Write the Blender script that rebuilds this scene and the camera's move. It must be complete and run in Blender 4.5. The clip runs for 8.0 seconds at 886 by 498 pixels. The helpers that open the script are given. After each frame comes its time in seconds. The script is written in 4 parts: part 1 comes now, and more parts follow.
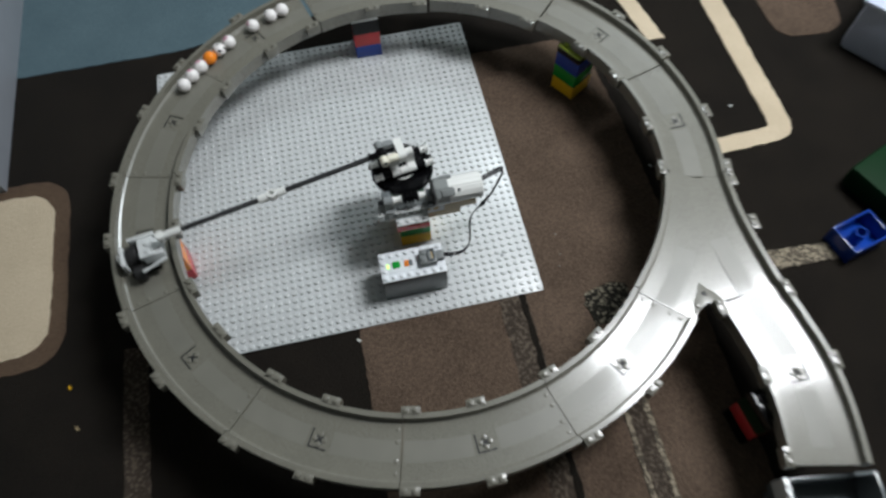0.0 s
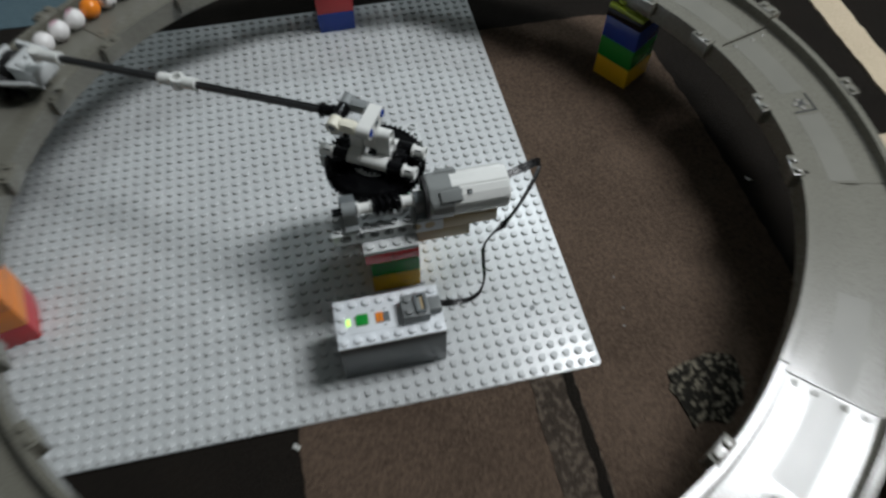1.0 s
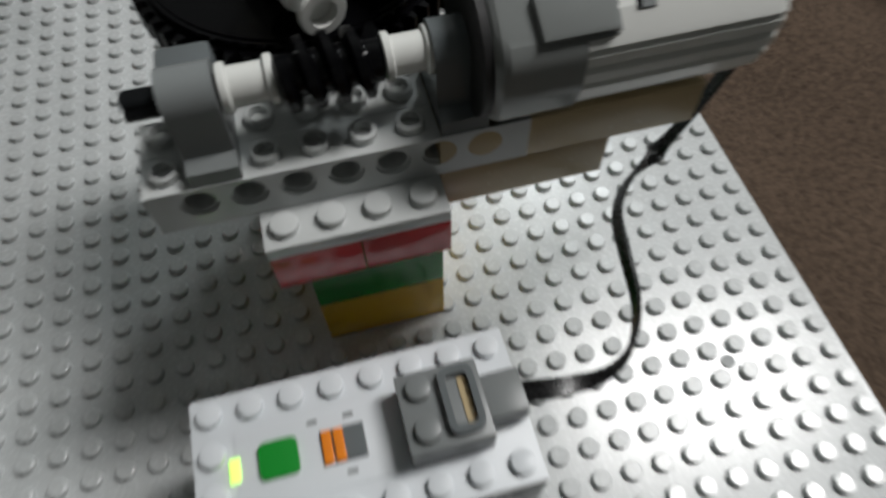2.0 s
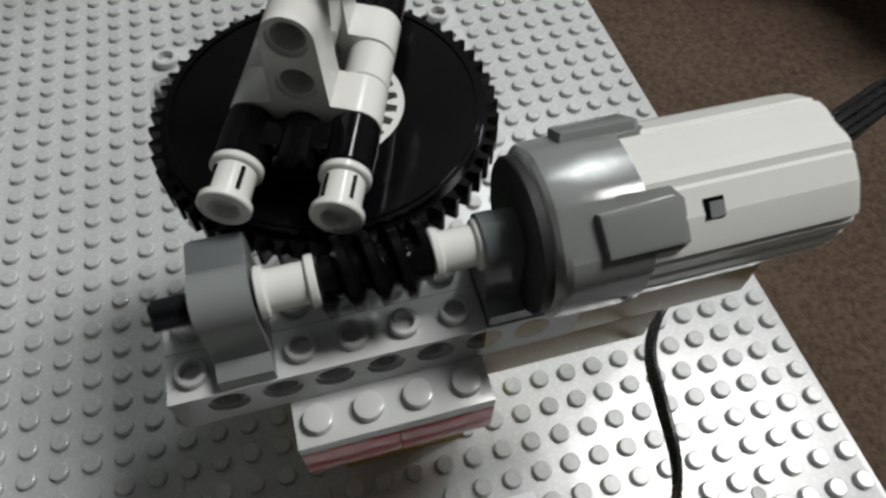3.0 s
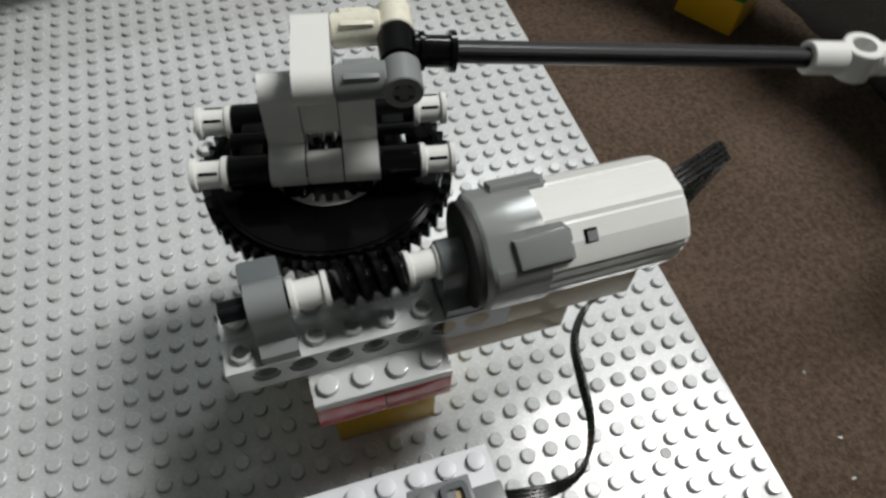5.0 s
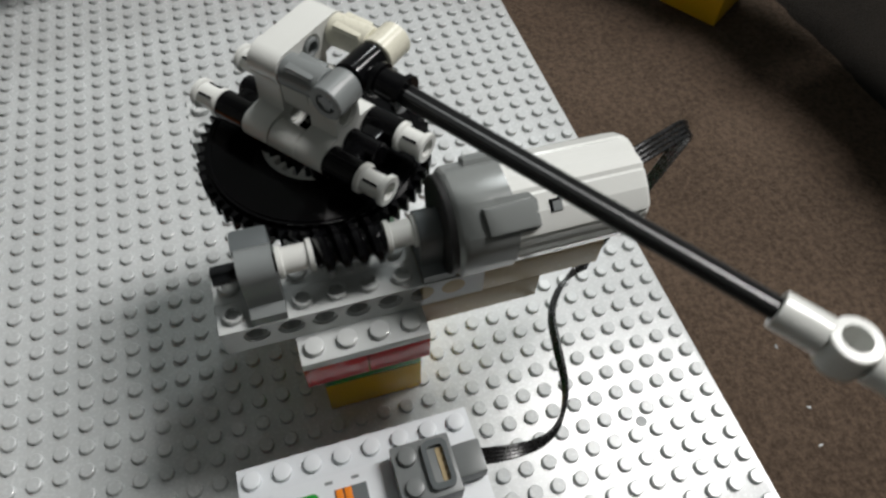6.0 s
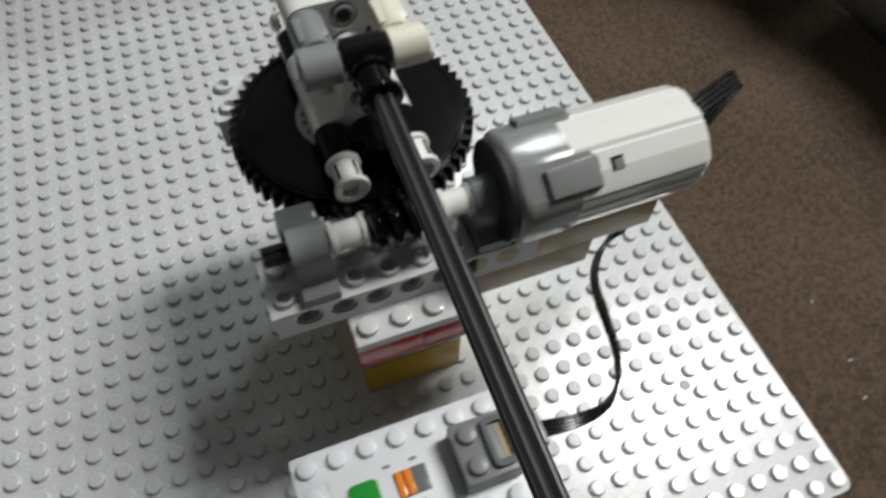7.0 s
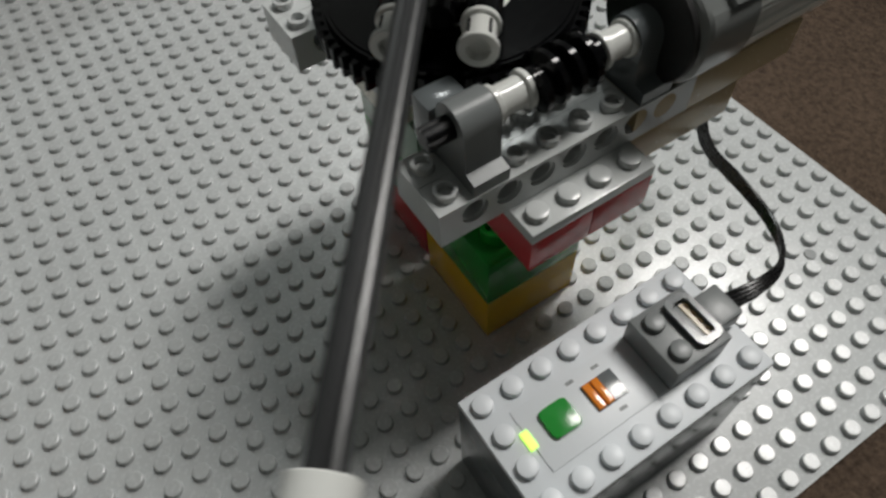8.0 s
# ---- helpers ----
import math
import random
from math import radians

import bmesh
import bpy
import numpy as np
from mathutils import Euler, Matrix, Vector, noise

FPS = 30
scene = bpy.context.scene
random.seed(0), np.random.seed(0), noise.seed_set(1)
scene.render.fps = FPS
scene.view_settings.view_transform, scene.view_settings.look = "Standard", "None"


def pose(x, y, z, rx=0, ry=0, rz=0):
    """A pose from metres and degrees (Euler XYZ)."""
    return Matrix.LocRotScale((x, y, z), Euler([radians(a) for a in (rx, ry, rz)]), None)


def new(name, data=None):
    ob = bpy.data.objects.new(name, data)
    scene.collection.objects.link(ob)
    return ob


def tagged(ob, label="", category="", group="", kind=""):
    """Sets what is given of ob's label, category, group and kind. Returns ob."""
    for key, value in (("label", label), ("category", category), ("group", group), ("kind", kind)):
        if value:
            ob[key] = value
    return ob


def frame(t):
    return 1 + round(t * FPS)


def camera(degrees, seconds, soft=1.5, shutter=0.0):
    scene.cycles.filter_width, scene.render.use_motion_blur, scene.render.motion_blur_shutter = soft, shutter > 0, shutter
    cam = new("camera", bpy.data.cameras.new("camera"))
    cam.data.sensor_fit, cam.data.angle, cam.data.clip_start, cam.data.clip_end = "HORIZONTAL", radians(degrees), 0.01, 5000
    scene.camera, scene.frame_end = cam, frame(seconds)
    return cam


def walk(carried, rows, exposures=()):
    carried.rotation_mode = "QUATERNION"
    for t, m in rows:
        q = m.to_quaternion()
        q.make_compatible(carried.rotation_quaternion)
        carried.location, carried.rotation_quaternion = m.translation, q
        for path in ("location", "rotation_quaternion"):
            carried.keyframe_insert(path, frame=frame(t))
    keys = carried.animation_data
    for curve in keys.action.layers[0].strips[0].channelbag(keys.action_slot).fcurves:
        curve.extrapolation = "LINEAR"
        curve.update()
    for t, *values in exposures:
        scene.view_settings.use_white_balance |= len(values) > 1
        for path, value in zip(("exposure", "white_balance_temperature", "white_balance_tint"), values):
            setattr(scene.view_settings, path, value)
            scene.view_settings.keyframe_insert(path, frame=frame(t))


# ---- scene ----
# A toy ball sweeper on a baseplate: built in millimetres, scaled to metres; floor at z = 0.
LENS = 65.99
PATH = [
    (0.0, -0.1522, -0.2581, 0.6471, 27.27, 0.95, -12.40),
    (0.5, -0.1507, -0.2100, 0.5100, 29.92, 0.76, -10.41),
    (1.0, -0.1387, -0.1508, 0.4045, 33.24, -0.31, -12.31),
    (1.2, -0.1360, -0.1201, 0.3370, 35.19, -0.92, -12.53),
    (2.3, -0.1194, 0.0264, 0.1616, 30.50, 0.79, -15.43),
    (2.5, -0.1203, 0.0322, 0.1677, 31.88, -0.18, -14.50),
    (3.0, -0.1242, 0.0288, 0.1823, 33.05, -0.83, -15.34),
    (3.5, -0.1265, 0.0230, 0.1940, 33.61, -1.34, -16.19),
    (4.0, -0.1266, 0.0190, 0.2070, 34.58, -1.39, -16.36),
    (4.5, -0.1300, 0.0113, 0.2146, 34.97, -1.16, -16.66),
    (4.7, -0.1309, 0.0088, 0.2177, 34.71, -2.07, -17.30),
    (6.0, -0.1281, -0.0085, 0.2278, 34.03, -1.73, -17.13),
    (6.5, -0.1307, -0.0066, 0.2285, 34.04, -2.20, -16.79),
    (7.0, -0.1432, -0.0019, 0.2201, 32.63, -1.13, -20.69),
    (7.5, -0.1772, 0.0031, 0.2033, 32.13, 0.35, -26.21),
    (8.0, -0.1883, 0.0081, 0.1866, 33.92, 2.28, -33.24),
]
cam = camera(LENS, 8.0, soft=2.6, shutter=0.5)
walk(cam, [(t, pose(x, y, z, rx, ry, rz)) for t, x, y, z, rx, ry, rz in PATH],
     exposures=[(0.0, -0.08, 6050, 10), (0.5, -0.44, 6050, 10), (1.2, -0.48, 6050, 10), (2.3, -0.46, 6450, 12), (3.0, -0.38, 6450, 12), (4.5, -0.18, 6450, 12), (6.5, -0.18, 6450, 12), (7.2, -0.14, 6450, 12), (7.5, -0.22, 6450, 12), (8.0, -0.60, 6550, 11)])

# ---- light ----
world = bpy.data.worlds.new("room_air")
scene.world = world
world.use_nodes = True
world.node_tree.nodes["Background"].inputs[0].default_value = (0.75, 0.85, 1.0, 1)
world.node_tree.nodes["Background"].inputs[1].default_value = 0.008


def area_lamp(name, eye, target, size, size_y, watts, colour):
    data = bpy.data.lights.new(name, "AREA")
    data.shape, data.size, data.size_y, data.energy, data.color = "RECTANGLE", size, size_y, watts, colour
    ob = new(name, data)
    ob.matrix_world = pose(*eye, *target)
    return ob


# a wide lamp close beside the toys and a bare bulb farther behind
area_lamp("lamp_tube", (0.60, 0.16, 1.25), (0, 26, 0), 0.46, 0.28, 20.0, (1.0, 0.985, 0.95))
bulb = bpy.data.lights.new("lamp_back", "POINT")
bulb.energy, bulb.shadow_soft_size, bulb.color = 30.0, 0.14, (0.94, 1.0, 0.98)
new("lamp_back", bulb).matrix_world = pose(0.62, 1.15, 1.60)

# ---- materials ----


def node_mat(name):
    m = bpy.data.materials.new(name)
    m.use_nodes = True
    nt = m.node_tree
    return m, nt, nt.nodes["Principled BSDF"]


def plastic(name, colour, rough=0.28, wear=0.10, spec=0.5, ior=1.5, coat=0.0, relief=0.05, haze=1.0):
    """Moulded toy plastic: small tone drift, scuffed gloss, faint relief."""
    m, nt, p = node_mat(name)
    N, L = nt.nodes, nt.links
    tc = N.new("ShaderNodeTexCoord")
    big = N.new("ShaderNodeTexNoise"); big.inputs["Scale"].default_value = 45; big.inputs["Detail"].default_value = 3
    fine = N.new("ShaderNodeTexNoise"); fine.inputs["Scale"].default_value = 900; fine.inputs["Detail"].default_value = 4
    info = N.new("ShaderNodeObjectInfo")
    L.new(tc.outputs["Object"], big.inputs["Vector"]); L.new(tc.outputs["Object"], fine.inputs["Vector"])
    mixv = N.new("ShaderNodeMath"); mixv.operation = "ADD"
    L.new(big.outputs["Fac"], mixv.inputs[0])
    sc = N.new("ShaderNodeMath"); sc.operation = "MULTIPLY"; sc.inputs[1].default_value = 0.25
    L.new(info.outputs["Random"], sc.inputs[0]); L.new(sc.outputs[0], mixv.inputs[1])
    ramp = N.new("ShaderNodeMapRange")
    ramp.inputs["From Min"].default_value, ramp.inputs["From Max"].default_value = 0.25, 0.95
    ramp.inputs["To Min"].default_value, ramp.inputs["To Max"].default_value = 1 - wear, 1 + wear * 0.6
    L.new(mixv.outputs[0], ramp.inputs["Value"])
    hsv = N.new("ShaderNodeHueSaturation"); hsv.inputs["Color"].default_value = (*colour, 1)
    L.new(ramp.outputs[0], hsv.inputs["Value"]); L.new(hsv.outputs[0], p.inputs["Base Color"])
    rr = N.new("ShaderNodeMapRange")
    rr.inputs["To Min"].default_value, rr.inputs["To Max"].default_value = max(rough - 0.08 * haze, 0.05), rough + 0.12 * haze
    L.new(fine.outputs["Fac"], rr.inputs["Value"]); L.new(rr.outputs[0], p.inputs["Roughness"])
    bump = N.new("ShaderNodeBump"); bump.inputs["Strength"].default_value = relief; bump.inputs["Distance"].default_value = 0.0004
    L.new(fine.outputs["Fac"], bump.inputs["Height"]); L.new(bump.outputs[0], p.inputs["Normal"])
    p.inputs["Specular IOR Level"].default_value = spec
    p.inputs["IOR"].default_value = ior
    p.inputs["Coat Weight"].default_value, p.inputs["Coat Roughness"].default_value = coat, 0.10
    return m


def carpet(name, dark, light, scale=560, speck=None, speck_amount=0.62):
    """Short cut pile: clumped tone, fibre relief, optional light specks."""
    m, nt, p = node_mat(name)
    N, L = nt.nodes, nt.links
    tc = N.new("ShaderNodeTexCoord")
    a = N.new("ShaderNodeTexNoise"); a.inputs["Scale"].default_value = scale; a.inputs["Detail"].default_value = 5; a.inputs["Roughness"].default_value = 0.7
    b = N.new("ShaderNodeTexNoise"); b.inputs["Scale"].default_value = 14; b.inputs["Detail"].default_value = 4
    v = N.new("ShaderNodeTexVoronoi"); v.inputs["Scale"].default_value = scale * 1.3
    for n in (a, b, v):
        L.new(tc.outputs["Object"], n.inputs["Vector"])
    mix = N.new("ShaderNodeMath"); mix.operation = "MULTIPLY_ADD"; mix.inputs[1].default_value = 0.30
    L.new(b.outputs["Fac"], mix.inputs[0]); 
    half = N.new("ShaderNodeMath"); half.operation = "MULTIPLY"; half.inputs[1].default_value = 0.75
    L.new(a.outputs["Fac"], half.inputs[0]); L.new(half.outputs[0], mix.inputs[2])
    ramp = N.new("ShaderNodeValToRGB")
    ramp.color_ramp.elements[0].position, ramp.color_ramp.elements[1].position = 0.36, 0.68
    ramp.color_ramp.elements[0].color, ramp.color_ramp.elements[1].color = (*dark, 1), (*light, 1)
    L.new(mix.outputs[0], ramp.inputs["Fac"])
    out = ramp.outputs["Color"]
    if speck:
        s = N.new("ShaderNodeTexNoise"); s.inputs["Scale"].default_value = 300; s.inputs["Detail"].default_value = 3
        L.new(tc.outputs["Object"], s.inputs["Vector"])
        st = N.new("ShaderNodeMapRange")
        st.inputs["From Min"].default_value, st.inputs["From Max"].default_value = speck_amount - 0.05, speck_amount + 0.05
        L.new(s.outputs["Fac"], st.inputs["Value"])
        mc = N.new("ShaderNodeMix"); mc.data_type = "RGBA"
        L.new(st.outputs[0], mc.inputs["Factor"]); L.new(out, mc.inputs["A"]); mc.inputs["B"].default_value = (*speck, 1)
        out = mc.outputs["Result"]
    L.new(out, p.inputs["Base Color"])
    p.inputs["Roughness"].default_value = 0.95
    p.inputs["Specular IOR Level"].default_value = 0.1
    p.inputs["Sheen Weight"].default_value = 0.03
    bump = N.new("ShaderNodeBump"); bump.inputs["Strength"].default_value = 0.8; bump.inputs["Distance"].default_value = 0.0016
    add = N.new("ShaderNodeMath"); add.operation = "MULTIPLY_ADD"; add.inputs[1].default_value = 0.25
    L.new(v.outputs["Distance"], add.inputs[0]); L.new(a.outputs["Fac"], add.inputs[2])
    L.new(add.outputs[0], bump.inputs["Height"]); L.new(bump.outputs[0], p.inputs["Normal"])
    return m


M_GREY = plastic("light_grey_plastic", (0.58, 0.60, 0.595), 0.16, 0.06)
M_PLATE = plastic("baseplate_grey", (0.53, 0.55, 0.55), 0.24, 0.08, spec=0.75)
M_WHITE = plastic("white_plastic", (0.70, 0.71, 0.68), 0.16, 0.05)
M_LID = plastic("cool_white_plastic", (0.70, 0.735, 0.76), 0.36, 0.05)
M_IVORY = plastic("aged_white_plastic", (0.72, 0.70, 0.58), 0.27, 0.08)
M_BLACK = plastic("black_plastic", (0.003, 0.003, 0.0035), 0.09, 0.15, spec=0.22, relief=0.008, haze=0.3)
M_DISC = plastic("glossy_black_disc", (0.0025, 0.0025, 0.003), 0.12, 0.2, spec=0.2, relief=0.012, haze=0.5)
# black lifted a little towards grey: the rod's sheen put in the colour
M_ROD = plastic("sheen_black_rod", (0.024, 0.025, 0.026), 0.34, 0.2, spec=0.7, haze=0.4)
M_AXLE = plastic("dull_black_axle", (0.006, 0.007, 0.008), 0.34, 0.2, spec=0.3, haze=0.4)
M_SAND = plastic("pale_green_plastic", (0.25, 0.38, 0.29), 0.16, 0.08)
M_DARK = plastic("dark_grey_plastic", (0.13, 0.145, 0.15), 0.13, 0.08)
M_MID = plastic("mid_grey_plastic", (0.20, 0.215, 0.215), 0.32, 0.08, spec=0.4)
M_COLLAR = plastic("glossy_mid_grey_plastic", (0.215, 0.228, 0.222), 0.15, 0.08, relief=0.02)
M_TAN = plastic("tan_plastic", (0.50, 0.39, 0.22), 0.22, 0.08)
M_RED = plastic("red_plastic", (0.55, 0.035, 0.04), 0.13, 0.08)
M_GREEN = plastic("green_plastic", (0.012, 0.27, 0.03), 0.13, 0.08)
M_YELLOW = plastic("yellow_plastic", (0.78, 0.46, 0.012), 0.13, 0.08)
M_ORANGE = plastic("orange_plastic", (0.85, 0.25, 0.02), 0.13, 0.08)
M_BLUE = plastic("blue_plastic", (0.008, 0.045, 0.30), 0.16, 0.08)
M_LIME = plastic("lime_plastic", (0.35, 0.45, 0.04), 0.30, 0.08)
M_TRACK = plastic("track_grey_plastic", (0.155, 0.150, 0.122), 0.26, 0.10, coat=0.5)
M_BAND = plastic("dull_track_plastic", (0.16, 0.156, 0.13), 0.36, 0.12, spec=0.5, coat=0.25)
M_RUBBER = plastic("black_cable_rubber", (0.007, 0.007, 0.0075), 0.26, 0.15)
M_TYRE = plastic("tyre_rubber", (0.010, 0.010, 0.010), 0.6, 0.2)
M_BALL = plastic("ball_white", (0.78, 0.76, 0.74), 0.3, 0.06)
M_PINK = plastic("ball_print_pink", (0.50, 0.22, 0.30), 0.35, 0.08)
M_BIN = plastic("cloudy_clear_plastic", (0.26, 0.28, 0.31), 0.35, 0.05)
M_PALE = plastic("pale_blue_plastic", (0.50, 0.55, 0.68), 0.4, 0.06)
M_CHROME, _nt, _p = node_mat("contact_metal")
_p.inputs["Metallic"].default_value, _p.inputs["Roughness"].default_value = 0.4, 0.75
_p.inputs["Base Color"].default_value = (0.32, 0.23, 0.11, 1)
M_LED, _nt, _p = node_mat("lit_green_lamp")
_p.inputs["Base Color"].default_value = (0.3, 0.7, 0.1, 1)
_p.inputs["Emission Color"].default_value, _p.inputs["Emission Strength"].default_value = (0.55, 1.0, 0.12, 1), 2.2
C_DARK = carpet("carpet_dark_brown", (0.004, 0.0035, 0.003), (0.017, 0.0135, 0.010))
C_BROWN = carpet("carpet_brown", (0.043, 0.030, 0.021), (0.130, 0.092, 0.066), scale=430)
C_CREAM = carpet("carpet_cream", (0.44, 0.36, 0.25), (0.66, 0.56, 0.41))
C_PALE = carpet("carpet_pale_speckled", (0.05, 0.042, 0.032), (0.10, 0.085, 0.065), speck=(0.28, 0.24, 0.175), speck_amount=0.52)
C_BLUE = carpet("carpet_grey_blue", (0.07, 0.11, 0.13), (0.11, 0.165, 0.19))
C_EDGE = carpet("carpet_edge_brown", (0.07, 0.045, 0.03), (0.13, 0.09, 0.06))
C_SPECK = carpet("carpet_speckled", (0.006, 0.006, 0.005), (0.02, 0.018, 0.014), speck=(0.19, 0.17, 0.125), speck_amount=0.56)
# green darkened in its base colour to stand for bricks lying in shade
M_SHADED_GREEN = plastic("shaded_green_plastic", (0.002, 0.022, 0.005), 0.6, 0.15, spec=0.12)
C_STRIP = carpet("carpet_strip_dark", (0.026, 0.020, 0.015), (0.060, 0.047, 0.036), speck=(0.105, 0.084, 0.064), speck_amount=0.55)
# albedo set by how much fill light the walls should bounce
M_WALL, _nt, _p = node_mat("bounce_wall")
_p.inputs["Base Color"].default_value, _p.inputs["Roughness"].default_value = (0.58, 0.58, 0.56, 1), 0.9

# ---- mesh helpers (millimetres) ----


def add(bm, other):
    me = bpy.data.meshes.new("t")
    other.to_mesh(me)
    bm.from_mesh(me)
    bpy.data.meshes.remove(me)
    other.free()
    return bm


def joined(*bms):
    bm = bms[0]
    for o in bms[1:]:
        add(bm, o)
    return bm


def box(x0, x1, y0, y1, z0, z1, bev=0.25):
    bm = bmesh.new()
    m = Matrix.Translation(((x0 + x1) / 2, (y0 + y1) / 2, (z0 + z1) / 2)) @ Matrix.Diagonal((x1 - x0, y1 - y0, z1 - z0, 1))
    bmesh.ops.create_cube(bm, size=1, matrix=m)
    if bev:
        bmesh.ops.bevel(bm, geom=list(bm.edges), offset=bev, segments=2, affect="EDGES", profile=0.6)
    return bm


def axis_pose(p0, p1):
    d = Vector(p1) - Vector(p0)
    return Matrix.Translation(p0) @ d.to_track_quat("Z", "Y").to_matrix().to_4x4()


def lathe(profile, p0, p1, seg=24, closed=False):
    """Turns (radius, height) points about the line from p0 towards p1."""
    bm = bmesh.new()
    m = axis_pose(p0, p1)
    rings = []
    for r, h in profile:
        if r < 1e-6:
            rings.append([bm.verts.new(m @ Vector((0, 0, h)))])
        else:
            rings.append([bm.verts.new(m @ Vector((r * math.cos(2 * math.pi * i / seg), r * math.sin(2 * math.pi * i / seg), h))) for i in range(seg)])
    pairs = list(zip(rings, rings[1:])) + ([(rings[-1], rings[0])] if closed else [])
    for a, b in pairs:
        for i in range(seg):
            j = (i + 1) % seg
            q = [a[i % len(a)], a[j % len(a)], b[j % len(b)], b[i % len(b)]]
            q = list(dict.fromkeys(q))
            if len(q) > 2:
                bm.faces.new(q)
    bmesh.ops.recalc_face_normals(bm, faces=list(bm.faces))
    return bm


def cyl(p0, p1, r, seg=24, bev=0.25):
    h = (Vector(p1) - Vector(p0)).length
    b = min(bev, r * 0.4, h * 0.4)
    return lathe([(0, 0), (r - b, 0), (r, b), (r, h - b), (r - b, h), (0, h)], p0, p1, seg)


def tube(p0, p1, ro, ri, seg=24, bev=0.25):
    h = (Vector(p1) - Vector(p0)).length
    b = min(bev, (ro - ri) * 0.4)
    return lathe([(ri, 0), (ro - b, 0), (ro, b), (ro, h - b), (ro - b, h), (ri, h)], p0, p1, seg, closed=True)


def cross_axle(p0, p1, r=2.35, w=0.9, roll=0.0):
    """Cross-shaped rod with rounded wing tips."""
    h = (Vector(p1) - Vector(p0)).length
    m = axis_pose(p0, p1) @ Matrix.Rotation(radians(roll), 4, "Z")
    pts = []
    for k in range(4):
        c, s = math.cos(k * math.pi / 2), math.sin(k * math.pi / 2)
        for x, y in ((w, -w), (r - 0.3, -w), (r, -w * 0.5), (r, w * 0.5), (r - 0.3, w)):
            pts.append((x * c - y * s, x * s + y * c))
    bm = bmesh.new()
    lo = [bm.verts.new(m @ Vector((x, y, 0))) for x, y in pts]
    hi = [bm.verts.new(m @ Vector((x, y, h))) for x, y in pts]
    n = len(pts)
    for i in range(n):
        bm.faces.new((lo[i], lo[(i + 1) % n], hi[(i + 1) % n], hi[i]))
    bm.faces.new(lo[::-1]), bm.faces.new(hi)
    bmesh.ops.recalc_face_normals(bm, faces=list(bm.faces))
    return bm


def prism(pts, z0, z1, m=None, bev=0.0):
    bm = bmesh.new()
    lo = [bm.verts.new((x, y, z0)) for x, y in pts]
    hi = [bm.verts.new((x, y, z1)) for x, y in pts]
    n = len(pts)
    for i in range(n):
        bm.faces.new((lo[i], lo[(i + 1) % n], hi[(i + 1) % n], hi[i]))
    f0, f1 = bm.faces.new(lo[::-1]), bm.faces.new(hi)
    if bev:
        bmesh.ops.bevel(bm, geom=list(set(f1.edges) | set(f0.edges)), offset=bev, segments=2, affect="EDGES", profile=0.6)
    if m is not None:
        bm.transform(m)
    bmesh.ops.recalc_face_normals(bm, faces=list(bm.faces))
    return bm


def holed(outer, holes, t, m, bore=True):
    """A slab of outline outer in (x, y), thickness t along z, with round pin holes, moved by m."""
    bm = bmesh.new()
    R = 3.05 if bore else 2.45
    for z in (0, t):
        edges = []
        for loop in [outer] + [[(cx + R * math.cos(2 * math.pi * i / 20), cy + R * math.sin(2 * math.pi * i / 20)) for i in range(20)] for cx, cy in holes]:
            vs = [bm.verts.new((x, y, z)) for x, y in loop]
            edges += [bm.edges.new((vs[i], vs[(i + 1) % len(vs)])) for i in range(len(vs))]
        bmesh.ops.triangle_fill(bm, edges=edges, use_beauty=True)
    n = len(outer)
    lo = [bm.verts.new((x, y, 0)) for x, y in outer]
    hi = [bm.verts.new((x, y, t)) for x, y in outer]
    for i in range(n):
        bm.faces.new((lo[i], lo[(i + 1) % n], hi[(i + 1) % n], hi[i]))
    for cx, cy in holes:
        prof = [(R, 0), (R, 0.8), (2.45, 0.8), (2.45, t - 0.8), (R, t - 0.8), (R, t)] if bore else [(R, 0), (R, t)]
        rings = [[bm.verts.new((cx + r * math.cos(2 * math.pi * i / 20), cy + r * math.sin(2 * math.pi * i / 20), z)) for i in range(20)] for r, z in prof]
        for a, b in zip(rings, rings[1:]):
            for i in range(20):
                bm.faces.new((a[i], a[(i + 1) % 20], b[(i + 1) % 20], b[i]))
    bmesh.ops.remove_doubles(bm, verts=list(bm.verts), dist=0.01)
    bmesh.ops.recalc_face_normals(bm, faces=list(bm.faces))
    bm.transform(m)
    return bm


def capsule(x0, y0, x1, y1, r=3.8, n=10):
    """Outline of a bar with round ends."""
    a = math.atan2(y1 - y0, x1 - x0)
    return [(x1 + r * math.cos(a - math.pi / 2 + math.pi * i / n), y1 + r * math.sin(a - math.pi / 2 + math.pi * i / n)) for i in range(n + 1)] + \
           [(x0 + r * math.cos(a + math.pi / 2 + math.pi * i / n), y0 + r * math.sin(a + math.pi / 2 + math.pi * i / n)) for i in range(n + 1)]


def part(name, bm, material, parent=None, label="", kind="", angle=21):
    """Links a bmesh (millimetres) as one mesh object under a thing or part."""
    bm.transform(Matrix.Scale(0.001, 4))
    me = bpy.data.meshes.new(name)
    bm.to_mesh(me)
    bm.free()
    me.shade_smooth()
    me.set_sharp_from_angle(angle=radians(angle))
    me.materials.append(material)
    ob = new(name, me)
    if parent is not None:
        ob.parent = parent
    return tagged(ob, label, kind=kind)


def thing(name, label, category, group="", at=(0, 0, 0), rz=0, kind=""):
    ob = new(name)
    ob.empty_display_size = 0.01
    ob.matrix_world = pose(at[0] / 1000, at[1] / 1000, at[2] / 1000, 0, 0, rz)
    return tagged(ob, label, category, group, kind)


